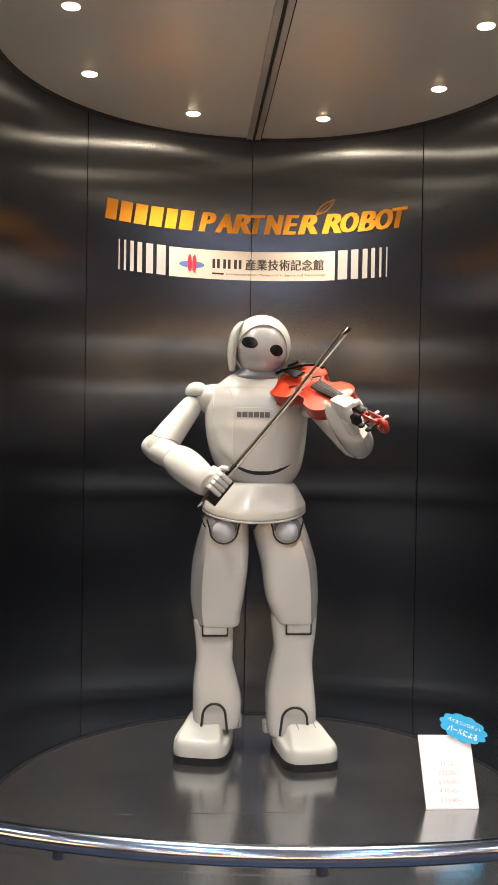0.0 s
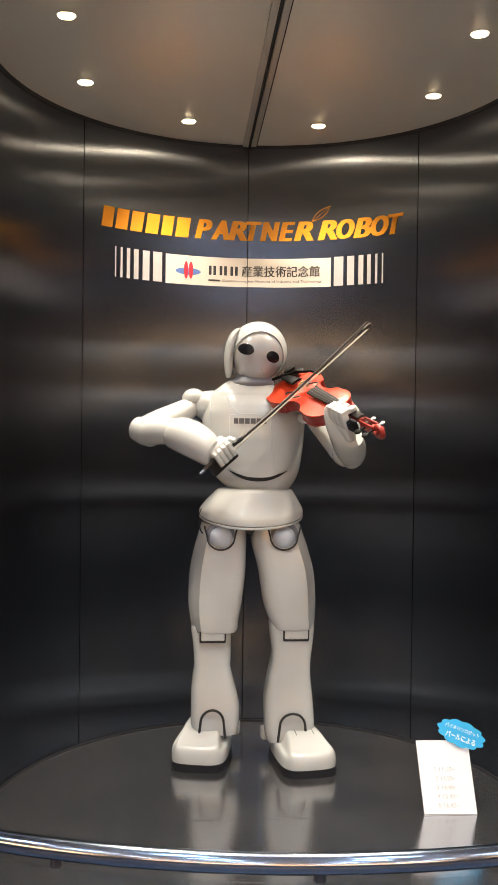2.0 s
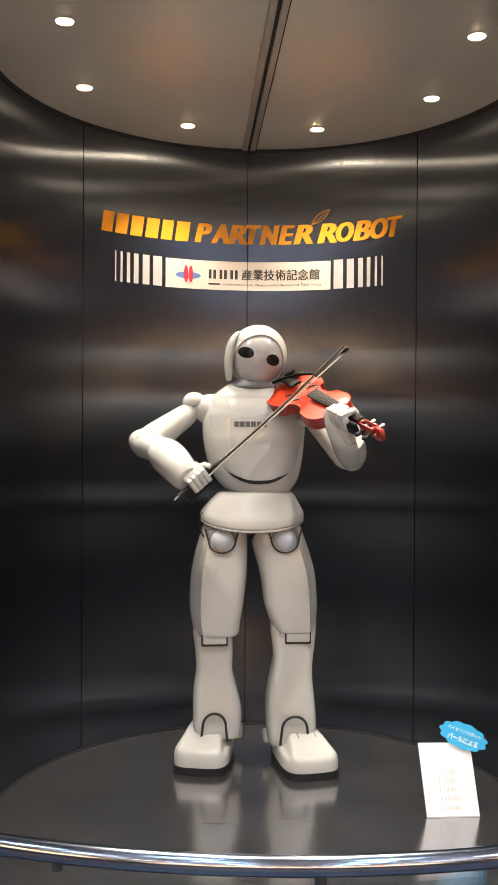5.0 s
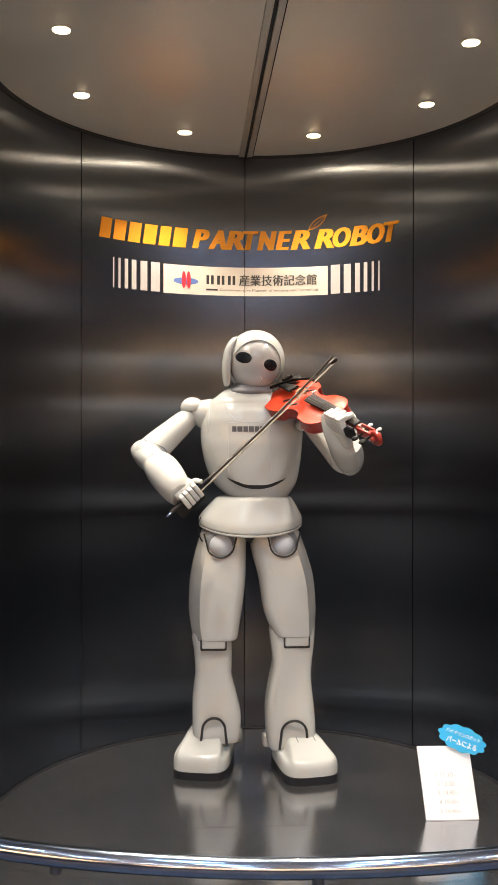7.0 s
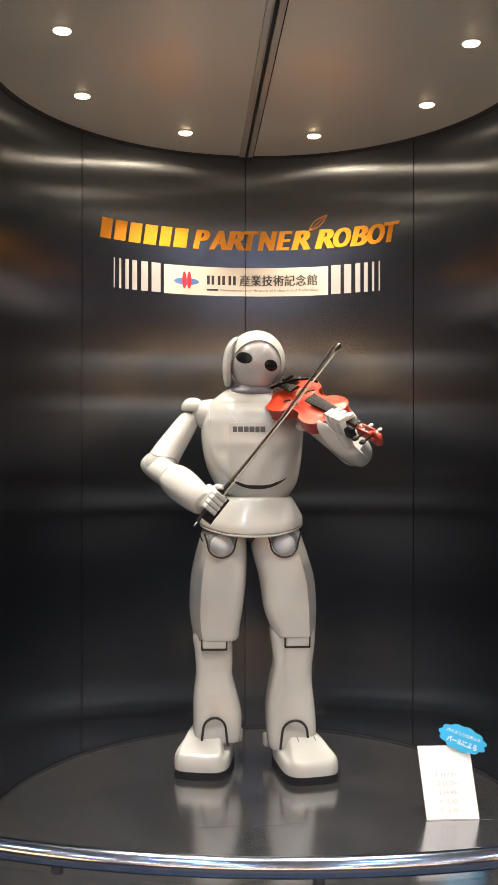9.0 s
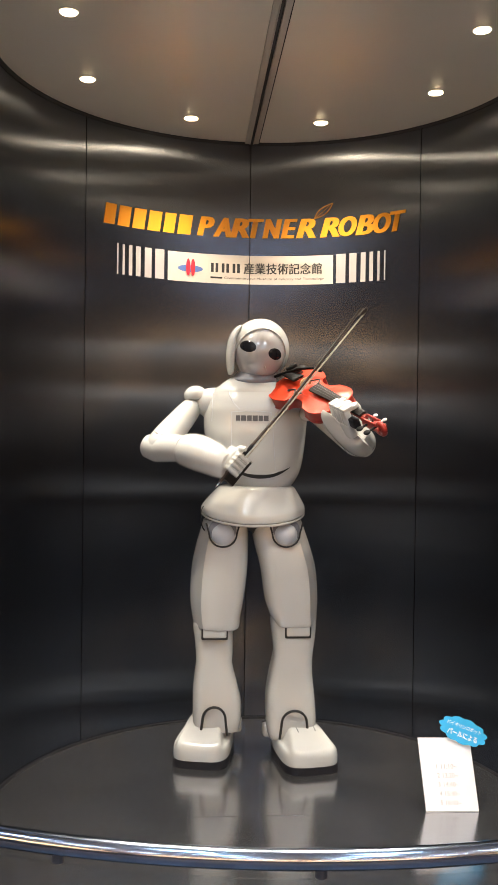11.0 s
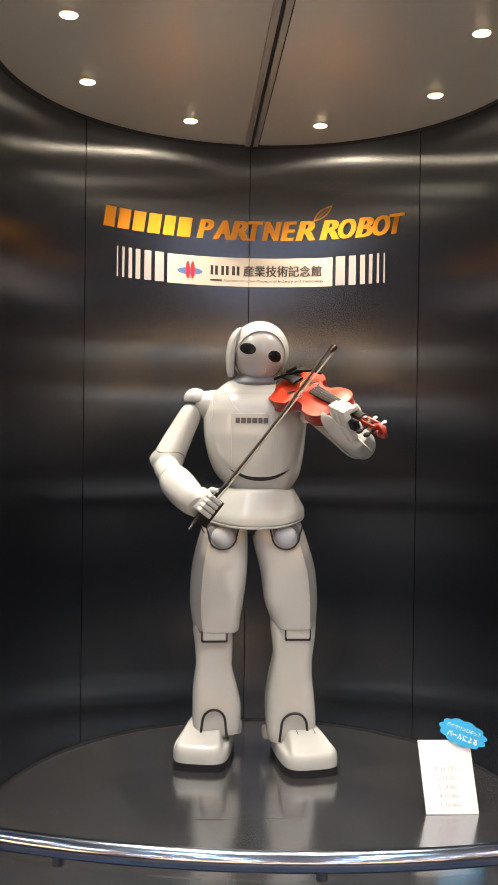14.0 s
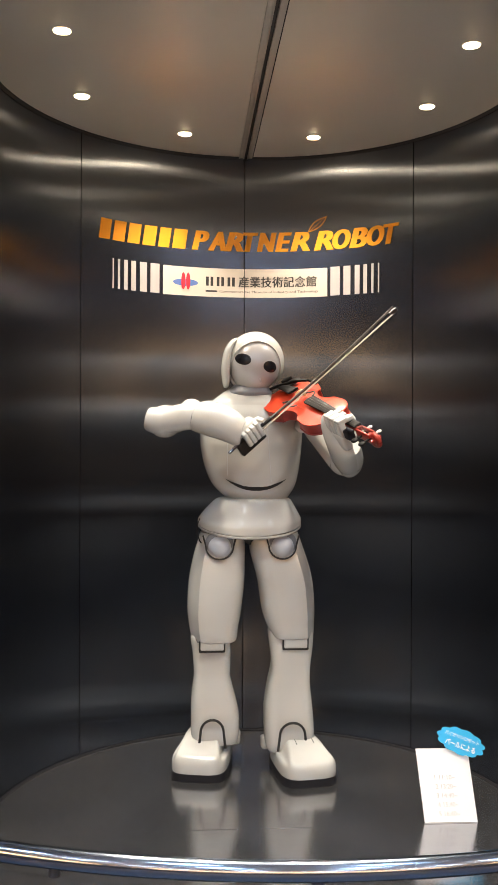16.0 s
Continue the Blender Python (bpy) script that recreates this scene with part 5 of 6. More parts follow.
        (14.4, pose(-0.2170, 0.0000, 1.2080, 78.22, 67.93, -155.82)),
        (14.5, pose(-0.2170, 0.0000, 1.2080, 78.64, 68.02, -156.01)),
        (14.6, pose(-0.2170, 0.0000, 1.2080, 77.12, 67.59, -155.61)),
        (14.7, pose(-0.2170, 0.0000, 1.2080, 74.29, 66.51, -154.31)),
        (14.8, pose(-0.2170, 0.0000, 1.2080, 72.15, 65.05, -152.75)),
        (14.9, pose(-0.2170, 0.0000, 1.2080, 72.21, 62.01, -152.99)),
        (15, pose(-0.2170, 0.0000, 1.2080, 72.94, 57.27, -152.60)),
        (15.1, pose(-0.2170, 0.0000, 1.2080, 70.93, 49.23, -149.99)),
        (15.2, pose(-0.2170, 0.0000, 1.2080, 67.48, 39.74, -148.28)),
        (15.3, pose(-0.2170, 0.0000, 1.2080, 63.27, 30.86, -144.69)),
        (15.4, pose(-0.2170, 0.0000, 1.2080, 62.50, 25.28, -140.06)),
        (15.5, pose(-0.2170, 0.0000, 1.2080, 65.26, 24.16, -137.59)),
        (15.6, pose(-0.2170, 0.0000, 1.2080, 68.33, 21.72, -133.74)),
        (15.7, pose(-0.2170, 0.0000, 1.2080, 69.95, 16.87, -128.64)),
        (15.8, pose(-0.2170, 0.0000, 1.2080, 71.31, 11.78, -123.41)),
        (15.9, pose(-0.2170, 0.0000, 1.2080, 73.55, 8.75, -118.73)),
        (16, pose(-0.2170, 0.0000, 1.2080, 75.87, 6.09, -114.03)),
    ])
    walk(bow_forearm, [
        (0, pose(-0.3403, -0.0803, 1.0338, 140.21, 25.52, -43.53)),
        (0.1, pose(-0.3421, -0.0739, 1.0323, 139.11, 28.48, -50.17)),
        (0.2, pose(-0.3411, -0.0718, 1.0307, 137.87, 30.14, -56.06)),
        (0.3, pose(-0.3530, -0.0804, 1.0436, 133.54, 26.23, -57.31)),
        (0.4, pose(-0.3710, -0.0955, 1.0697, 125.97, 23.54, -54.68)),
        (0.5, pose(-0.3750, -0.1273, 1.1041, 117.72, 28.73, -42.70)),
        (0.6, pose(-0.3745, -0.1260, 1.1017, 119.93, 20.49, -39.77)),
        (0.7, pose(-0.3688, -0.1364, 1.1063, 119.16, 15.70, -34.65)),
        (0.8, pose(-0.3603, -0.1529, 1.1181, 116.17, 13.19, -28.47)),
        (0.9, pose(-0.3490, -0.1737, 1.1418, 110.13, 13.53, -22.51)),
        (1, pose(-0.3328, -0.1925, 1.1689, 103.27, 14.69, -17.23)),
        (1.1, pose(-0.3113, -0.2063, 1.1847, 98.54, 12.85, -12.48)),
        (1.2, pose(-0.2905, -0.2155, 1.1972, 94.59, 10.98, -9.03)),
        (1.3, pose(-0.2747, -0.2206, 1.2098, 90.89, 10.20, -7.10)),
        (1.4, pose(-0.2665, -0.2224, 1.2167, 88.91, 9.90, -6.31)),
        (1.5, pose(-0.2835, -0.2181, 1.2063, 92.21, 11.61, -8.15)),
        (1.6, pose(-0.3022, -0.2110, 1.1936, 96.09, 12.83, -10.88)),
        (1.7, pose(-0.3230, -0.1988, 1.1729, 101.92, 13.55, -14.75)),
        (1.8, pose(-0.3418, -0.1821, 1.1509, 107.97, 14.46, -19.74)),
        (1.9, pose(-0.3564, -0.1639, 1.1325, 112.94, 16.08, -25.38)),
        (2, pose(-0.3665, -0.1462, 1.1171, 116.82, 18.19, -31.33)),
        (2.1, pose(-0.3722, -0.1323, 1.1060, 119.21, 20.75, -36.85)),
        (2.2, pose(-0.3751, -0.1207, 1.0965, 120.67, 23.43, -42.54)),
        (2.3, pose(-0.3767, -0.1108, 1.0888, 120.80, 26.12, -49.71)),
        (2.4, pose(-0.3734, -0.1037, 1.0785, 121.32, 28.64, -56.18)),
        (2.5, pose(-0.3628, -0.0938, 1.0599, 125.02, 31.23, -60.65)),
        (2.6, pose(-0.3756, -0.1077, 1.0846, 119.49, 28.95, -55.50)),
        (2.7, pose(-0.3809, -0.1197, 1.1041, 117.04, 26.06, -47.65)),
        (2.8, pose(-0.3764, -0.1384, 1.1219, 114.70, 22.34, -37.83)),
        (2.9, pose(-0.3520, -0.1757, 1.1543, 107.49, 17.29, -23.17)),
        (3, pose(-0.3233, -0.1992, 1.1764, 101.15, 14.28, -14.87)),
        (3.1, pose(-0.3238, -0.1985, 1.1737, 101.75, 13.73, -14.97)),
        (3.2, pose(-0.3249, -0.1966, 1.1669, 103.23, 12.35, -15.29)),
        (3.3, pose(-0.3440, -0.1781, 1.1436, 109.33, 12.21, -21.25)),
        (3.4, pose(-0.3667, -0.1458, 1.1167, 116.72, 16.35, -31.61)),
        (3.5, pose(-0.3721, -0.1282, 1.1008, 119.36, 28.10, -40.17)),
        (3.6, pose(-0.3712, -0.0977, 1.0714, 123.59, 27.14, -57.85)),
        (3.7, pose(-0.3707, -0.0983, 1.0712, 123.60, 27.54, -57.44)),
        (3.8, pose(-0.3706, -0.0987, 1.0715, 123.80, 27.74, -56.31)),
        (3.9, pose(-0.3739, -0.1063, 1.0812, 122.99, 25.78, -50.13)),
        (4, pose(-0.3745, -0.1216, 1.0966, 120.93, 22.42, -41.56)),
        (4.1, pose(-0.3709, -0.1360, 1.1090, 118.64, 19.95, -35.29)),
        (4.2, pose(-0.3631, -0.1530, 1.1230, 115.41, 17.46, -28.96)),
        (4.3, pose(-0.3424, -0.1808, 1.1484, 108.61, 14.39, -19.95)),
        (4.4, pose(-0.3090, -0.2069, 1.1812, 99.24, 12.00, -11.91)),
        (4.5, pose(-0.2905, -0.2155, 1.1972, 94.59, 10.98, -9.03)),
        (4.6, pose(-0.3101, -0.2061, 1.1794, 99.72, 11.94, -12.10)),
        (4.7, pose(-0.3454, -0.1770, 1.1434, 109.92, 14.40, -20.99)),
        (4.8, pose(-0.3665, -0.1462, 1.1171, 116.82, 18.19, -31.33)),
        (4.9, pose(-0.3752, -0.1245, 1.1010, 119.77, 22.67, -41.06)),
        (5, pose(-0.3757, -0.1087, 1.0856, 121.11, 26.84, -51.26)),
        (5.1, pose(-0.3734, -0.1037, 1.0785, 121.32, 28.64, -56.18)),
        (5.2, pose(-0.3744, -0.1055, 1.0813, 121.45, 27.73, -53.81)),
        (5.3, pose(-0.3757, -0.1114, 1.0880, 121.51, 25.42, -48.23)),
        (5.4, pose(-0.3745, -0.1216, 1.0966, 120.93, 22.42, -41.56)),
        (5.5, pose(-0.3642, -0.1523, 1.1237, 115.28, 18.51, -29.48)),
        (5.6, pose(-0.3302, -0.1940, 1.1689, 103.36, 15.11, -16.37)),
        (5.7, pose(-0.3022, -0.2110, 1.1936, 96.09, 12.83, -10.88)),
        (5.8, pose(-0.2952, -0.2138, 1.1958, 95.17, 11.71, -9.75)),
        (5.9, pose(-0.2911, -0.2153, 1.1970, 94.66, 11.07, -9.11)),
        (6, pose(-0.2930, -0.2146, 1.1948, 95.28, 11.06, -9.35)),
        (6.1, pose(-0.3089, -0.2066, 1.1790, 99.75, 11.70, -11.84)),
        (6.2, pose(-0.3303, -0.1913, 1.1573, 105.98, 13.03, -16.43)),
        (6.3, pose(-0.3475, -0.1741, 1.1397, 111.04, 15.19, -21.68)),
        (6.4, pose(-0.3597, -0.1589, 1.1282, 114.31, 18.30, -26.87)),
        (6.5, pose(-0.3675, -0.1439, 1.1150, 117.43, 20.17, -32.16)),
        (6.6, pose(-0.3719, -0.1278, 1.1000, 120.70, 21.29, -38.00)),
        (6.7, pose(-0.3736, -0.1179, 1.0915, 122.07, 23.43, -42.74)),
        (6.8, pose(-0.3735, -0.1104, 1.0843, 122.78, 25.80, -47.28)),
        (6.9, pose(-0.3705, -0.1023, 1.0740, 123.50, 28.76, -53.44)),
        (7, pose(-0.3671, -0.0984, 1.0674, 123.80, 30.49, -57.44)),
        (7.1, pose(-0.3702, -0.1013, 1.0729, 123.54, 28.87, -54.37)),
        (7.2, pose(-0.3742, -0.1096, 1.0845, 122.68, 25.18, -47.96)),
        (7.3, pose(-0.3657, -0.1484, 1.1194, 116.19, 17.43, -30.73)),
        (7.4, pose(-0.3392, -0.1827, 1.1473, 108.34, 11.70, -19.37)),
        (7.5, pose(-0.3421, -0.1782, 1.1402, 110.26, 11.81, -20.35)),
        (7.6, pose(-0.3565, -0.1606, 1.1258, 113.97, 11.96, -26.40)),
        (7.7, pose(-0.3707, -0.1339, 1.1058, 119.60, 15.14, -34.39)),
        (7.8, pose(-0.3705, -0.1172, 1.0869, 124.07, 19.84, -40.53)),
        (7.9, pose(-0.3606, -0.1147, 1.0731, 128.03, 24.69, -38.23)),
        (8, pose(-0.3488, -0.1162, 1.0627, 131.69, 26.79, -33.13)),
        (8.1, pose(-0.3345, -0.1456, 1.0777, 128.00, 15.67, -22.14)),
        (8.2, pose(-0.3113, -0.1738, 1.0946, 121.43, 5.49, -14.77)),
        (8.3, pose(-0.3126, -0.1719, 1.0928, 121.98, 5.63, -15.26)),
        (8.4, pose(-0.3160, -0.1669, 1.0884, 123.40, 6.10, -16.42)),
        (8.5, pose(-0.3250, -0.1508, 1.0754, 127.88, 9.06, -19.91)),
        (8.6, pose(-0.3329, -0.1357, 1.0661, 131.16, 11.95, -23.85)),
        (8.7, pose(-0.3393, -0.1264, 1.0628, 132.59, 17.91, -26.71)),
        (8.8, pose(-0.3427, -0.1173, 1.0583, 133.69, 23.75, -30.07)),
        (8.9, pose(-0.3421, -0.0949, 1.0427, 137.81, 25.57, -37.45)),
        (9, pose(-0.3339, -0.0703, 1.0253, 143.01, 26.29, -46.48)),
        (9.1, pose(-0.3217, -0.0526, 1.0124, 147.36, 27.95, -54.89)),
        (9.2, pose(-0.3084, -0.0427, 1.0035, 150.99, 29.39, -61.08)),
        (9.3, pose(-0.3015, -0.0402, 1.0001, 152.56, 30.63, -63.10)),
        (9.4, pose(-0.2973, -0.0383, 0.9981, 153.59, 31.52, -64.23)),
        (9.5, pose(-0.3007, -0.0391, 0.9996, 152.90, 31.01, -62.78)),
        (9.6, pose(-0.3207, -0.0516, 1.0116, 148.22, 26.98, -53.57)),
        (9.7, pose(-0.3363, -0.0747, 1.0286, 142.98, 21.43, -42.91)),
        (9.8, pose(-0.3396, -0.1025, 1.0454, 137.83, 15.52, -33.42)),
        (9.9, pose(-0.3272, -0.1464, 1.0724, 128.75, 8.83, -21.30)),
        (10, pose(-0.3134, -0.1687, 1.0888, 123.20, 5.80, -15.73)),
        (10.1, pose(-0.3228, -0.1543, 1.0777, 126.88, 7.48, -19.37)),
        (10.2, pose(-0.3363, -0.1215, 1.0564, 134.11, 11.76, -28.01)),
        (10.3, pose(-0.3399, -0.0926, 1.0398, 139.62, 16.94, -36.61)),
        (10.4, pose(-0.3351, -0.0714, 1.0265, 143.54, 22.59, -44.34)),
        (10.5, pose(-0.3220, -0.0550, 1.0132, 147.09, 28.31, -52.96)),
        (10.6, pose(-0.3133, -0.0495, 1.0073, 148.72, 31.00, -57.35)),
        (10.7, pose(-0.3211, -0.0543, 1.0126, 147.23, 28.72, -53.50)),
        (10.8, pose(-0.3336, -0.0683, 1.0244, 144.08, 23.78, -45.77)),
        (10.9, pose(-0.3392, -0.0867, 1.0362, 140.72, 18.68, -38.54)),
        (11, pose(-0.3367, -0.1163, 1.0526, 135.46, 13.56, -29.01)),
        (11.1, pose(-0.3295, -0.1372, 1.0648, 131.40, 10.81, -22.98)),
        (11.2, pose(-0.3359, -0.1162, 1.0519, 135.80, 14.80, -28.58)),
        (11.3, pose(-0.3370, -0.0856, 1.0340, 141.40, 20.75, -38.28)),
        (11.4, pose(-0.3301, -0.0648, 1.0209, 145.34, 24.04, -46.71)),
        (11.5, pose(-0.3234, -0.0536, 1.0136, 147.64, 25.64, -52.62)),
        (11.6, pose(-0.3241, -0.0528, 1.0138, 147.35, 25.72, -54.08)),
        (11.7, pose(-0.3244, -0.0531, 1.0140, 147.09, 25.79, -54.65)),
        (11.8, pose(-0.3410, -0.0839, 1.0361, 140.51, 19.83, -40.51)),
        (11.9, pose(-0.3342, -0.1400, 1.0714, 129.50, 11.51, -23.41)),
        (12, pose(-0.3134, -0.1687, 1.0888, 123.20, 5.80, -15.73)),
        (12.1, pose(-0.3197, -0.1581, 1.0798, 126.21, 7.49, -18.09)),
        (12.2, pose(-0.3295, -0.1372, 1.0648, 131.40, 10.81, -22.98)),
        (12.3, pose(-0.3372, -0.1070, 1.0465, 137.52, 13.60, -31.28)),
        (12.4, pose(-0.3392, -0.0867, 1.0362, 140.72, 18.68, -38.54)),
        (12.5, pose(-0.3417, -0.0962, 1.0431, 137.22, 27.53, -37.72)),
        (12.6, pose(-0.3399, -0.0926, 1.0398, 139.62, 16.94, -36.61)),
        (12.7, pose(-0.3241, -0.1498, 1.0736, 128.06, 6.70, -20.38)),
        (12.8, pose(-0.2914, -0.1962, 1.1188, 114.15, 4.44, -9.23)),
        (12.9, pose(-0.2923, -0.1949, 1.1168, 114.69, 4.38, -9.49)),
        (13, pose(-0.2946, -0.1918, 1.1123, 115.97, 4.31, -10.15)),
        (13.1, pose(-0.3040, -0.1815, 1.1009, 119.45, 5.18, -12.56)),
        (13.2, pose(-0.3170, -0.1654, 1.0871, 124.01, 7.25, -16.49)),
        (13.3, pose(-0.3278, -0.1505, 1.0774, 127.41, 9.82, -20.44)),
        (13.4, pose(-0.3366, -0.1343, 1.0679, 130.77, 13.28, -24.79)),
        (13.5, pose(-0.3410, -0.1166, 1.0563, 134.52, 18.55, -29.52)),
        (13.6, pose(-0.3348, -0.0919, 1.0358, 140.96, 20.98, -35.14)),
        (13.7, pose(-0.3350, -0.0840, 1.0319, 141.33, 25.63, -39.63)),
        (13.8, pose(-0.3344, -0.0776, 1.0286, 141.09, 29.47, -44.54)),
        (13.9, pose(-0.3258, -0.0635, 1.0180, 144.27, 30.75, -50.92)),
        (14, pose(-0.3133, -0.0495, 1.0073, 148.72, 31.00, -57.35)),
        (14.1, pose(-0.3031, -0.0420, 1.0011, 151.79, 31.49, -61.65)),
        (14.2, pose(-0.2968, -0.0379, 0.9978, 153.75, 31.66, -64.36)),
        (14.3, pose(-0.2958, -0.0362, 0.9971, 154.33, 31.09, -65.53)),
        (14.4, pose(-0.2952, -0.0351, 0.9967, 154.79, 30.25, -66.47)),
        (14.5, pose(-0.2950, -0.0347, 0.9966, 154.98, 29.82, -66.86)),
        (14.6, pose(-0.2962, -0.0359, 0.9972, 154.45, 30.50, -65.35)),
        (14.7, pose(-0.2989, -0.0394, 0.9989, 153.14, 31.89, -62.24)),
        (14.8, pose(-0.3025, -0.0440, 1.0013, 151.39, 33.00, -59.74)),
        (14.9, pose(-0.3123, -0.0486, 1.0067, 148.24, 31.89, -61.13)),
        (15, pose(-0.3265, -0.0567, 1.0162, 143.61, 29.39, -62.44)),
        (15.1, pose(-0.3459, -0.0745, 1.0353, 136.09, 27.12, -59.15)),
        (15.2, pose(-0.3661, -0.0922, 1.0622, 127.89, 25.85, -54.57)),
        (15.3, pose(-0.3767, -0.1131, 1.0910, 120.97, 26.59, -46.94)),
        (15.4, pose(-0.3751, -0.1324, 1.1107, 117.19, 25.61, -39.49)),
        (15.5, pose(-0.3706, -0.1403, 1.1147, 117.25, 21.23, -34.31)),
        (15.6, pose(-0.3635, -0.1530, 1.1236, 115.21, 17.39, -29.11)),
        (15.7, pose(-0.3533, -0.1704, 1.1418, 110.58, 16.21, -23.77)),
        (15.8, pose(-0.3399, -0.1863, 1.1615, 105.47, 15.81, -19.07)),
        (15.9, pose(-0.3253, -0.1976, 1.1733, 101.99, 14.29, -15.29)),
        (16, pose(-0.3093, -0.2071, 1.1838, 98.72, 12.69, -11.97)),
    ])
    bow_rows = [
        (0, pose(-0.1471, 0.1657, 0.9132, 27.27, -51.00, 6.54)),
        (0.1, pose(-0.1745, 0.1571, 0.8988, 26.53, -49.80, 7.50)),
        (0.2, pose(-0.1959, 0.1473, 0.8901, 25.68, -48.29, 8.63)),
        (0.3, pose(-0.2074, 0.1282, 0.9199, 23.72, -44.22, 11.33)),
        (0.4, pose(-0.2126, 0.1151, 0.9579, 22.49, -41.10, 13.14)),
        (0.5, pose(-0.1846, 0.1262, 0.9695, 22.99, -42.44, 12.39)),
        (0.6, pose(-0.1629, 0.1262, 1.0037, 22.44, -40.97, 13.21)),
        (0.7, pose(-0.1370, 0.1304, 1.0305, 22.33, -40.65, 13.39)),
        (0.8, pose(-0.1106, 0.1371, 1.0542, 22.26, -40.44, 13.50)),
        (0.9, pose(-0.0875, 0.1421, 1.0763, 22.16, -40.15, 13.65)),
        (1, pose(-0.0641, 0.1473, 1.0979, 22.10, -39.98, 13.74)),
        (1.1, pose(-0.0348, 0.1548, 1.1224, 22.16, -40.15, 13.65)),
        (1.2, pose(-0.0091, 0.1613, 1.1438, 22.22, -40.32, 13.56)),
        (1.3, pose(0.0088, 0.1654, 1.1602, 22.16, -40.14, 13.66)),
        (1.4, pose(0.0176, 0.1673, 1.1686, 22.09, -39.96, 13.76)),
        (1.5, pose(-0.0020, 0.1630, 1.1499, 22.22, -40.33, 13.56)),
        (1.6, pose(-0.0241, 0.1575, 1.1314, 22.17, -40.19, 13.64)),
        (1.7, pose(-0.0497, 0.1519, 1.1073, 22.27, -40.47, 13.48)),
        (1.8, pose(-0.0766, 0.1464, 1.0810, 22.42, -40.91, 13.25)),
        (1.9, pose(-0.1033, 0.1408, 1.0550, 22.53, -41.21, 13.08)),
        (2, pose(-0.1293, 0.1355, 1.0297, 22.62, -41.44, 12.95)),
        (2.1, pose(-0.1526, 0.1307, 1.0068, 22.68, -41.60, 12.86)),
        (2.2, pose(-0.1758, 0.1256, 0.9852, 22.71, -41.68, 12.82)),
        (2.3, pose(-0.2041, 0.1175, 0.9655, 22.62, -41.44, 12.95)),
        (2.4, pose(-0.2266, 0.1122, 0.9443, 22.53, -41.20, 13.09)),
        (2.5, pose(-0.2354, 0.1175, 0.9148, 23.23, -43.03, 12.04)),
        (2.6, pose(-0.2269, 0.1104, 0.9491, 22.36, -40.74, 13.34)),
        (2.7, pose(-0.2014, 0.1144, 0.9811, 22.12, -40.03, 13.72)),
        (2.8, pose(-0.1619, 0.1227, 1.0155, 22.03, -39.76, 13.86)),
        (2.9, pose(-0.0962, 0.1391, 1.0710, 22.11, -40.02, 13.73)),
        (3, pose(-0.0510, 0.1511, 1.1073, 22.21, -40.30, 13.58)),
        (3.1, pose(-0.0510, 0.1512, 1.1073, 22.22, -40.32, 13.56)),
        (3.2, pose(-0.0510, 0.1513, 1.1071, 22.23, -40.35, 13.55)),
        (3.3, pose(-0.0789, 0.1427, 1.0844, 22.25, -40.42, 13.51)),
        (3.4, pose(-0.1279, 0.1334, 1.0379, 22.31, -40.60, 13.41)),
        (3.5, pose(-0.1734, 0.1325, 0.9689, 23.43, -43.53, 11.75)),
        (3.6, pose(-0.2286, 0.1113, 0.9437, 22.49, -41.09, 13.14)),
        (3.7, pose(-0.2271, 0.1125, 0.9418, 22.61, -41.42, 12.96)),
        (3.8, pose(-0.2232, 0.1151, 0.9412, 22.73, -41.75, 12.78)),
        (3.9, pose(-0.2022, 0.1202, 0.9594, 22.72, -41.73, 12.79)),
        (4, pose(-0.1708, 0.1267, 0.9899, 22.70, -41.67, 12.82)),
        (4.1, pose(-0.1461, 0.1320, 1.0134, 22.66, -41.57, 12.88)),
        (4.2, pose(-0.1194, 0.1376, 1.0390, 22.60, -41.40, 12.98)),
        (4.3, pose(-0.0775, 0.1466, 1.0789, 22.47, -41.04, 13.18)),
        (4.4, pose(-0.0310, 0.1566, 1.1230, 22.30, -40.56, 13.43)),
        (4.5, pose(-0.0091, 0.1613, 1.1438, 22.22, -40.32, 13.56)),
        (4.6, pose(-0.0323, 0.1564, 1.1215, 22.32, -40.61, 13.41)),
        (4.7, pose(-0.0822, 0.1458, 1.0738, 22.51, -41.15, 13.11)),
        (4.8, pose(-0.1293, 0.1355, 1.0297, 22.62, -41.44, 12.95)),
        (4.9, pose(-0.1704, 0.1258, 0.9931, 22.59, -41.38, 12.99)),
        (5, pose(-0.2093, 0.1164, 0.9592, 22.55, -41.26, 13.05)),
        (5.1, pose(-0.2266, 0.1122, 0.9443, 22.53, -41.20, 13.09)),
        (5.2, pose(-0.2181, 0.1145, 0.9510, 22.57, -41.32, 13.02)),
        (5.3, pose(-0.1972, 0.1200, 0.9678, 22.66, -41.55, 12.89)),
        (5.4, pose(-0.1708, 0.1267, 0.9899, 22.70, -41.67, 12.82)),
        (5.5, pose(-0.1231, 0.1370, 1.0348, 22.56, -41.29, 13.04)),
        (5.6, pose(-0.0608, 0.1498, 1.0959, 22.30, -40.57, 13.43)),
        (5.7, pose(-0.0241, 0.1575, 1.1314, 22.17, -40.19, 13.64)),
        (5.8, pose(-0.0150, 0.1598, 1.1389, 22.18, -40.21, 13.62)),
        (5.9, pose(-0.0098, 0.1611, 1.1432, 22.20, -40.28, 13.58)),
        (6, pose(-0.0118, 0.1608, 1.1410, 22.25, -40.42, 13.51)),
        (6.1, pose(-0.0305, 0.1571, 1.1223, 22.39, -40.82, 13.29)),
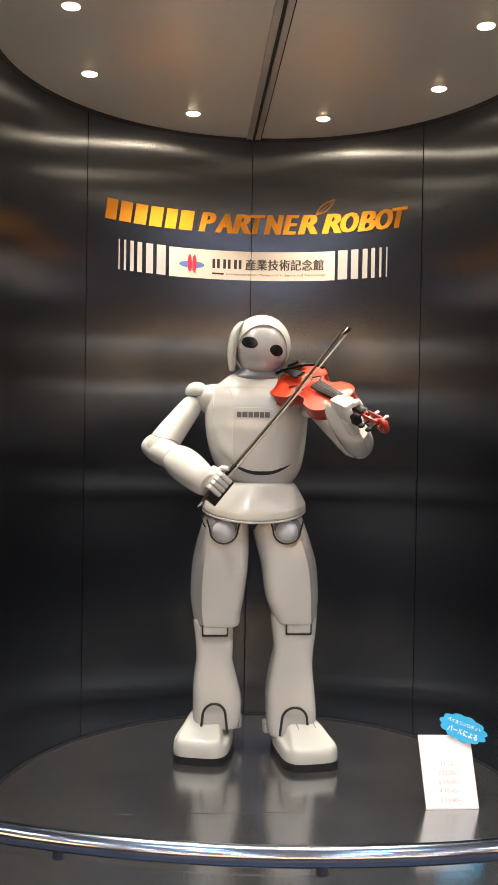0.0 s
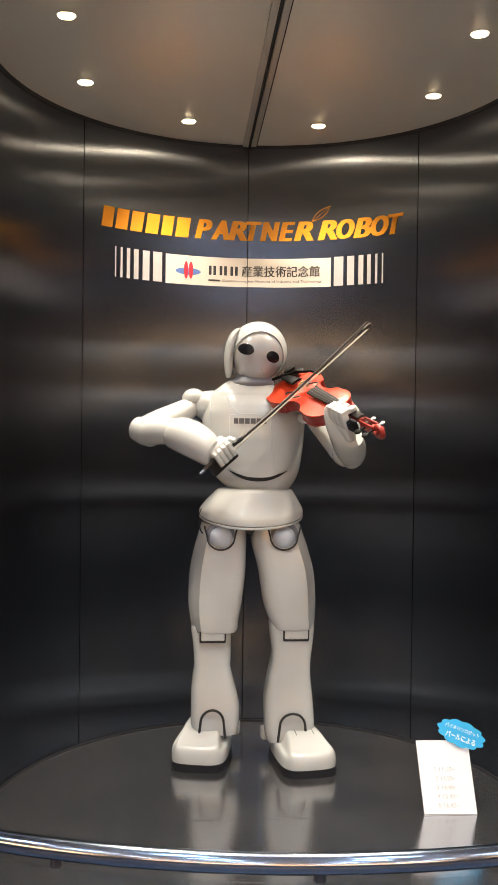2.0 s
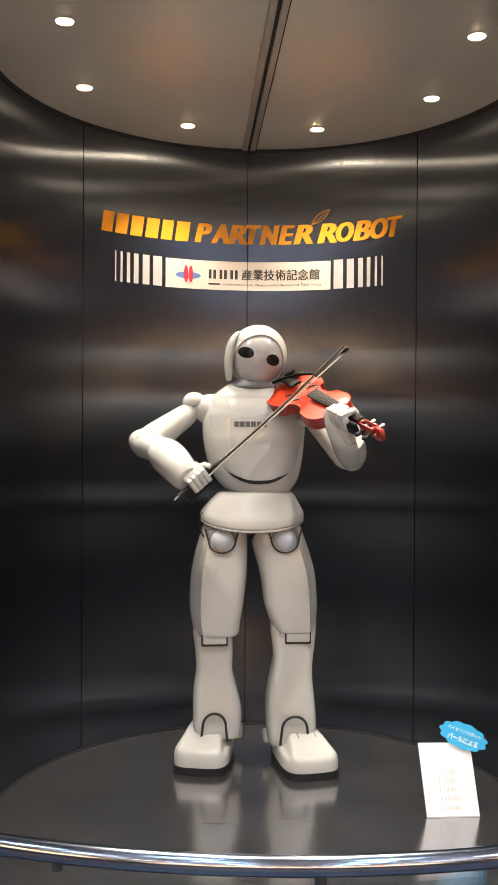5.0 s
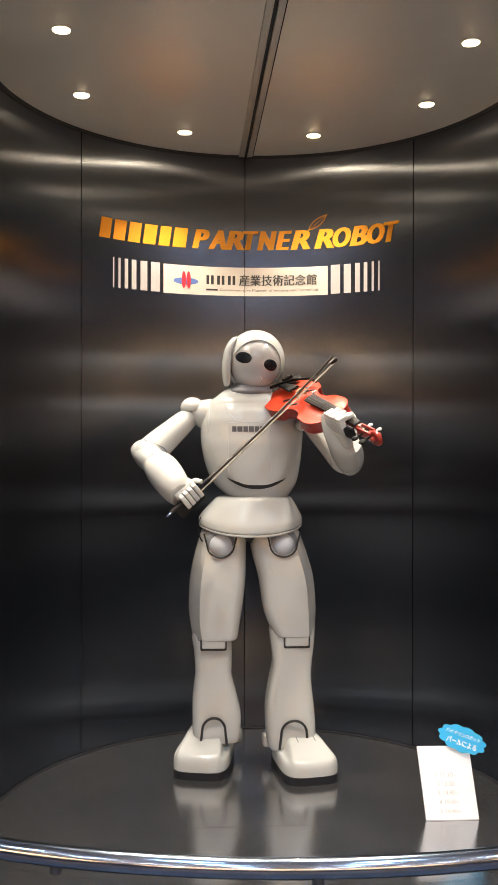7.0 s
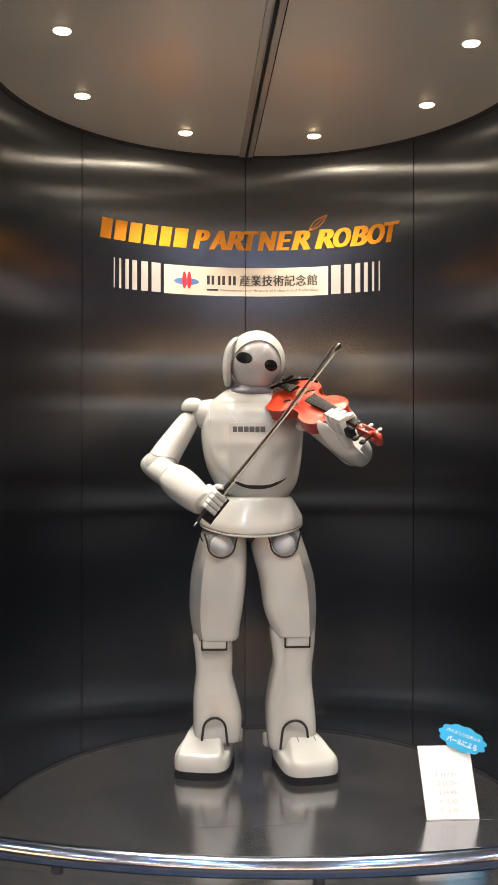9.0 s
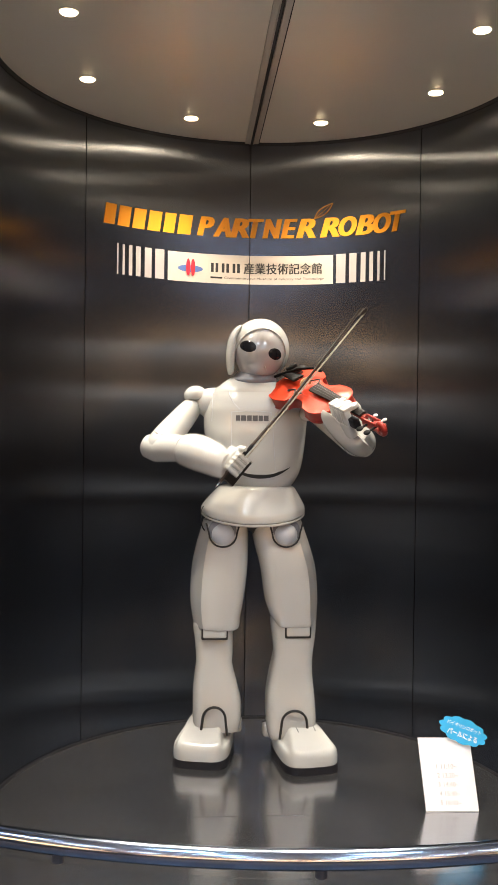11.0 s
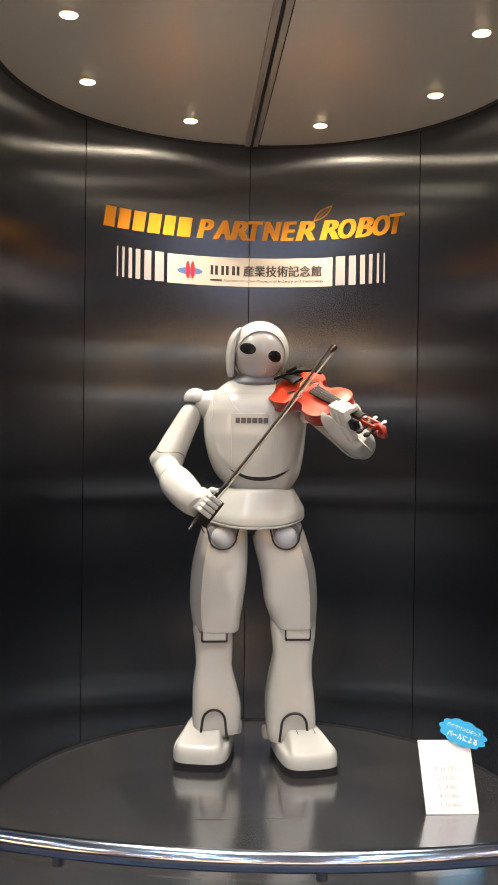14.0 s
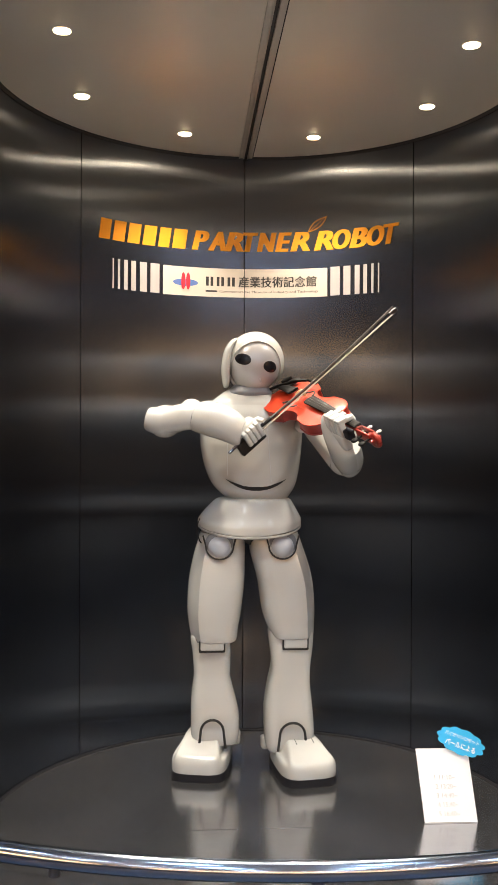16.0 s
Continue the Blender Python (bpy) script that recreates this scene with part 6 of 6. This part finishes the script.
        (6.2, pose(-0.0586, 0.1516, 1.0941, 22.58, -41.33, 13.01)),
        (6.3, pose(-0.0864, 0.1461, 1.0664, 22.73, -41.75, 12.78)),
        (6.4, pose(-0.1125, 0.1409, 1.0403, 22.83, -42.02, 12.63)),
        (6.5, pose(-0.1350, 0.1362, 1.0185, 22.88, -42.14, 12.56)),
        (6.6, pose(-0.1563, 0.1316, 0.9983, 22.89, -42.18, 12.54)),
        (6.7, pose(-0.1749, 0.1278, 0.9802, 22.93, -42.27, 12.48)),
        (6.8, pose(-0.1925, 0.1244, 0.9624, 22.98, -42.41, 12.40)),
        (6.9, pose(-0.2143, 0.1205, 0.9393, 23.07, -42.64, 12.27)),
        (7, pose(-0.2272, 0.1183, 0.9253, 23.14, -42.80, 12.18)),
        (7.1, pose(-0.2174, 0.1194, 0.9377, 23.02, -42.52, 12.34)),
        (7.2, pose(-0.1945, 0.1223, 0.9653, 22.81, -41.95, 12.67)),
        (7.3, pose(-0.1261, 0.1351, 1.0355, 22.45, -40.97, 13.21)),
        (7.4, pose(-0.0705, 0.1464, 1.0905, 22.20, -40.27, 13.59)),
        (7.5, pose(-0.0751, 0.1465, 1.0828, 22.40, -40.83, 13.29)),
        (7.6, pose(-0.1011, 0.1377, 1.0678, 22.01, -39.73, 13.88)),
        (7.7, pose(-0.1376, 0.1335, 1.0326, 22.31, -40.59, 13.42)),
        (7.8, pose(-0.1604, 0.1317, 0.9918, 23.01, -42.48, 12.37)),
        (7.9, pose(-0.1508, 0.1478, 0.9562, 25.12, -47.22, 9.38)),
        (8, pose(-0.1295, 0.1672, 0.9365, 27.19, -50.88, 6.64)),
        (8.1, pose(-0.0748, 0.1728, 1.0021, 26.77, -50.20, 7.19)),
        (8.2, pose(-0.0318, 0.1751, 1.0677, 26.36, -49.51, 7.72)),
        (8.3, pose(-0.0338, 0.1747, 1.0653, 26.37, -49.53, 7.71)),
        (8.4, pose(-0.0390, 0.1743, 1.0586, 26.41, -49.60, 7.65)),
        (8.5, pose(-0.0550, 0.1751, 1.0313, 27.01, -50.60, 6.87)),
        (8.6, pose(-0.0724, 0.1736, 1.0081, 27.13, -50.79, 6.71)),
        (8.7, pose(-0.0913, 0.1739, 0.9767, 27.61, -51.54, 6.10)),
        (8.8, pose(-0.1109, 0.1742, 0.9455, 28.01, -52.13, 5.59)),
        (8.9, pose(-0.1316, 0.1715, 0.9218, 27.83, -51.87, 5.82)),
        (9, pose(-0.1511, 0.1676, 0.9013, 27.62, -51.54, 6.09)),
        (9.1, pose(-0.1694, 0.1651, 0.8811, 27.55, -51.45, 6.17)),
        (9.2, pose(-0.1805, 0.1638, 0.8661, 27.52, -51.40, 6.21)),
        (9.3, pose(-0.1825, 0.1649, 0.8574, 27.70, -51.67, 5.98)),
        (9.4, pose(-0.1836, 0.1668, 0.8517, 27.98, -52.09, 5.63)),
        (9.5, pose(-0.1809, 0.1674, 0.8553, 27.99, -52.10, 5.62)),
        (9.6, pose(-0.1625, 0.1676, 0.8845, 27.69, -51.66, 5.99)),
        (9.7, pose(-0.1354, 0.1678, 0.9263, 27.32, -51.08, 6.47)),
        (9.8, pose(-0.1044, 0.1689, 0.9704, 27.03, -50.63, 6.84)),
        (9.9, pose(-0.0594, 0.1731, 1.0294, 26.75, -50.17, 7.21)),
        (10, pose(-0.0352, 0.1757, 1.0605, 26.61, -49.94, 7.39)),
        (10.1, pose(-0.0509, 0.1736, 1.0412, 26.67, -50.03, 7.31)),
        (10.2, pose(-0.0842, 0.1698, 0.9993, 26.81, -50.26, 7.13)),
        (10.3, pose(-0.1149, 0.1677, 0.9582, 26.99, -50.56, 6.90)),
        (10.4, pose(-0.1402, 0.1679, 0.9189, 27.34, -51.12, 6.44)),
        (10.5, pose(-0.1635, 0.1682, 0.8805, 27.82, -51.85, 5.83)),
        (10.6, pose(-0.1738, 0.1684, 0.8631, 28.06, -52.21, 5.52)),
        (10.7, pose(-0.1651, 0.1683, 0.8780, 27.82, -51.86, 5.82)),
        (10.8, pose(-0.1449, 0.1681, 0.9114, 27.39, -51.20, 6.38)),
        (10.9, pose(-0.1218, 0.1680, 0.9465, 27.17, -50.85, 6.66)),
        (11, pose(-0.0886, 0.1717, 0.9870, 27.23, -50.95, 6.58)),
        (11.1, pose(-0.0663, 0.1754, 1.0123, 27.37, -51.16, 6.41)),
        (11.2, pose(-0.0882, 0.1744, 0.9804, 27.64, -51.58, 6.06)),
        (11.3, pose(-0.1214, 0.1722, 0.9348, 27.84, -51.89, 5.80)),
        (11.4, pose(-0.1447, 0.1691, 0.9068, 27.72, -51.70, 5.96)),
        (11.5, pose(-0.1601, 0.1658, 0.8924, 27.49, -51.36, 6.25)),
        (11.6, pose(-0.1661, 0.1629, 0.8923, 27.25, -50.97, 6.56)),
        (11.7, pose(-0.1686, 0.1613, 0.8922, 27.00, -50.58, 6.88)),
        (11.8, pose(-0.1308, 0.1650, 0.9411, 26.78, -50.22, 7.17)),
        (11.9, pose(-0.0724, 0.1711, 1.0155, 26.64, -49.99, 7.35)),
        (12, pose(-0.0352, 0.1757, 1.0605, 26.61, -49.94, 7.39)),
        (12.1, pose(-0.0458, 0.1756, 1.0433, 26.98, -50.55, 6.91)),
        (12.2, pose(-0.0663, 0.1754, 1.0123, 27.37, -51.16, 6.41)),
        (12.3, pose(-0.0946, 0.1716, 0.9807, 27.27, -51.00, 6.54)),
        (12.4, pose(-0.1218, 0.1680, 0.9465, 27.17, -50.85, 6.66)),
        (12.5, pose(-0.1353, 0.1719, 0.9137, 28.03, -52.15, 5.57)),
        (12.6, pose(-0.1149, 0.1677, 0.9582, 26.99, -50.56, 6.90)),
        (12.7, pose(-0.0534, 0.1734, 1.0409, 26.62, -49.95, 7.38)),
        (12.8, pose(-0.0059, 0.1790, 1.0971, 26.47, -49.71, 7.57)),
        (12.9, pose(-0.0070, 0.1790, 1.0955, 26.52, -49.78, 7.51)),
        (13, pose(-0.0097, 0.1790, 1.0912, 26.59, -49.91, 7.41)),
        (13.1, pose(-0.0218, 0.1778, 1.0756, 26.69, -50.07, 7.28)),
        (13.2, pose(-0.0407, 0.1758, 1.0517, 26.78, -50.22, 7.17)),
        (13.3, pose(-0.0592, 0.1731, 1.0296, 26.82, -50.29, 7.11)),
        (13.4, pose(-0.0792, 0.1714, 1.0036, 26.88, -50.38, 7.04)),
        (13.5, pose(-0.1000, 0.1726, 0.9672, 27.54, -51.42, 6.19)),
        (13.6, pose(-0.1110, 0.1776, 0.9355, 28.59, -52.95, 4.86)),
        (13.7, pose(-0.1306, 0.1750, 0.9108, 28.40, -52.69, 5.10)),
        (13.8, pose(-0.1507, 0.1714, 0.8909, 28.17, -52.37, 5.38)),
        (13.9, pose(-0.1641, 0.1696, 0.8748, 28.10, -52.26, 5.47)),
        (14, pose(-0.1738, 0.1684, 0.8631, 28.06, -52.21, 5.52)),
        (14.1, pose(-0.1797, 0.1679, 0.8549, 28.05, -52.19, 5.54)),
        (14.2, pose(-0.1837, 0.1673, 0.8509, 28.04, -52.17, 5.56)),
        (14.3, pose(-0.1865, 0.1655, 0.8525, 27.86, -51.91, 5.78)),
        (14.4, pose(-0.1886, 0.1631, 0.8556, 27.56, -51.46, 6.16)),
        (14.5, pose(-0.1895, 0.1619, 0.8573, 27.41, -51.23, 6.35)),
        (14.6, pose(-0.1855, 0.1648, 0.8551, 27.74, -51.72, 5.94)),
        (14.7, pose(-0.1781, 0.1702, 0.8510, 28.37, -52.64, 5.14)),
        (14.8, pose(-0.1742, 0.1731, 0.8488, 28.72, -53.14, 4.69)),
        (14.9, pose(-0.1875, 0.1632, 0.8587, 27.55, -51.45, 6.17)),
        (15, pose(-0.2036, 0.1470, 0.8788, 25.78, -48.48, 8.48)),
        (15.1, pose(-0.2081, 0.1316, 0.9077, 24.20, -45.32, 10.64)),
        (15.2, pose(-0.2101, 0.1225, 0.9402, 23.19, -42.93, 12.10)),
        (15.3, pose(-0.1958, 0.1239, 0.9657, 22.87, -42.13, 12.57)),
        (15.4, pose(-0.1702, 0.1271, 0.9896, 22.73, -41.75, 12.78)),
        (15.5, pose(-0.1450, 0.1326, 1.0133, 22.71, -41.68, 12.82)),
        (15.6, pose(-0.1200, 0.1370, 1.0400, 22.53, -41.21, 13.08)),
        (15.7, pose(-0.0972, 0.1412, 1.0636, 22.36, -40.73, 13.35)),
        (15.8, pose(-0.0753, 0.1456, 1.0852, 22.26, -40.45, 13.49)),
        (15.9, pose(-0.0536, 0.1508, 1.1042, 22.28, -40.51, 13.46)),
        (16, pose(-0.0321, 0.1563, 1.1223, 22.31, -40.60, 13.41)),
    ]
    walk(bow, bow_rows)
    walk(gripper, [(t, pose(*OFF) @ m) for t, m in bow_rows])
    walk(neck_upper_arm, [
        (0, pose(0.1800, 0.0000, 1.1950, -127.59, 31.18, -52.72)),
        (0.3, pose(0.1800, 0.0000, 1.1950, -137.32, 34.62, -56.47)),
        (7.8, pose(0.1800, 0.0000, 1.1950, -137.32, 34.62, -56.47)),
        (8.05, pose(0.1800, 0.0000, 1.1950, -125.51, 30.34, -52.00)),
        (8.6, pose(0.1800, 0.0000, 1.1950, -127.59, 31.18, -52.72)),
        (8.9, pose(0.1800, 0.0000, 1.1950, -118.47, 27.26, -49.81)),
        (14.9, pose(0.1800, 0.0000, 1.1950, -118.47, 27.26, -49.81)),
        (15.1, pose(0.1800, 0.0000, 1.1950, -129.70, 31.99, -53.48)),
        (15.3, pose(0.1800, 0.0000, 1.1950, -137.32, 34.62, -56.47)),
        (16, pose(0.1800, 0.0000, 1.1950, -137.32, 34.62, -56.47)),
    ])
    walk(neck_forearm, [
        (0, pose(0.3168, -0.1797, 1.0583, -133.64, -20.46, -106.77)),
        (0.3, pose(0.3000, -0.1811, 1.0450, -142.19, -24.49, -101.95)),
        (7.8, pose(0.3000, -0.1811, 1.0450, -142.19, -24.49, -101.95)),
        (8.05, pose(0.3203, -0.1795, 1.0616, -131.82, -19.48, -107.74)),
        (8.6, pose(0.3168, -0.1797, 1.0583, -133.64, -20.46, -106.77)),
        (8.9, pose(0.3314, -0.1793, 1.0741, -125.68, -15.84, -110.81)),
        (14.9, pose(0.3314, -0.1793, 1.0741, -125.68, -15.84, -110.81)),
        (15.1, pose(0.3133, -0.1800, 1.0552, -135.49, -21.42, -105.77)),
        (15.3, pose(0.3000, -0.1811, 1.0450, -142.19, -24.49, -101.95)),
        (16, pose(0.3000, -0.1811, 1.0450, -142.19, -24.49, -101.95)),
    ])


motions()
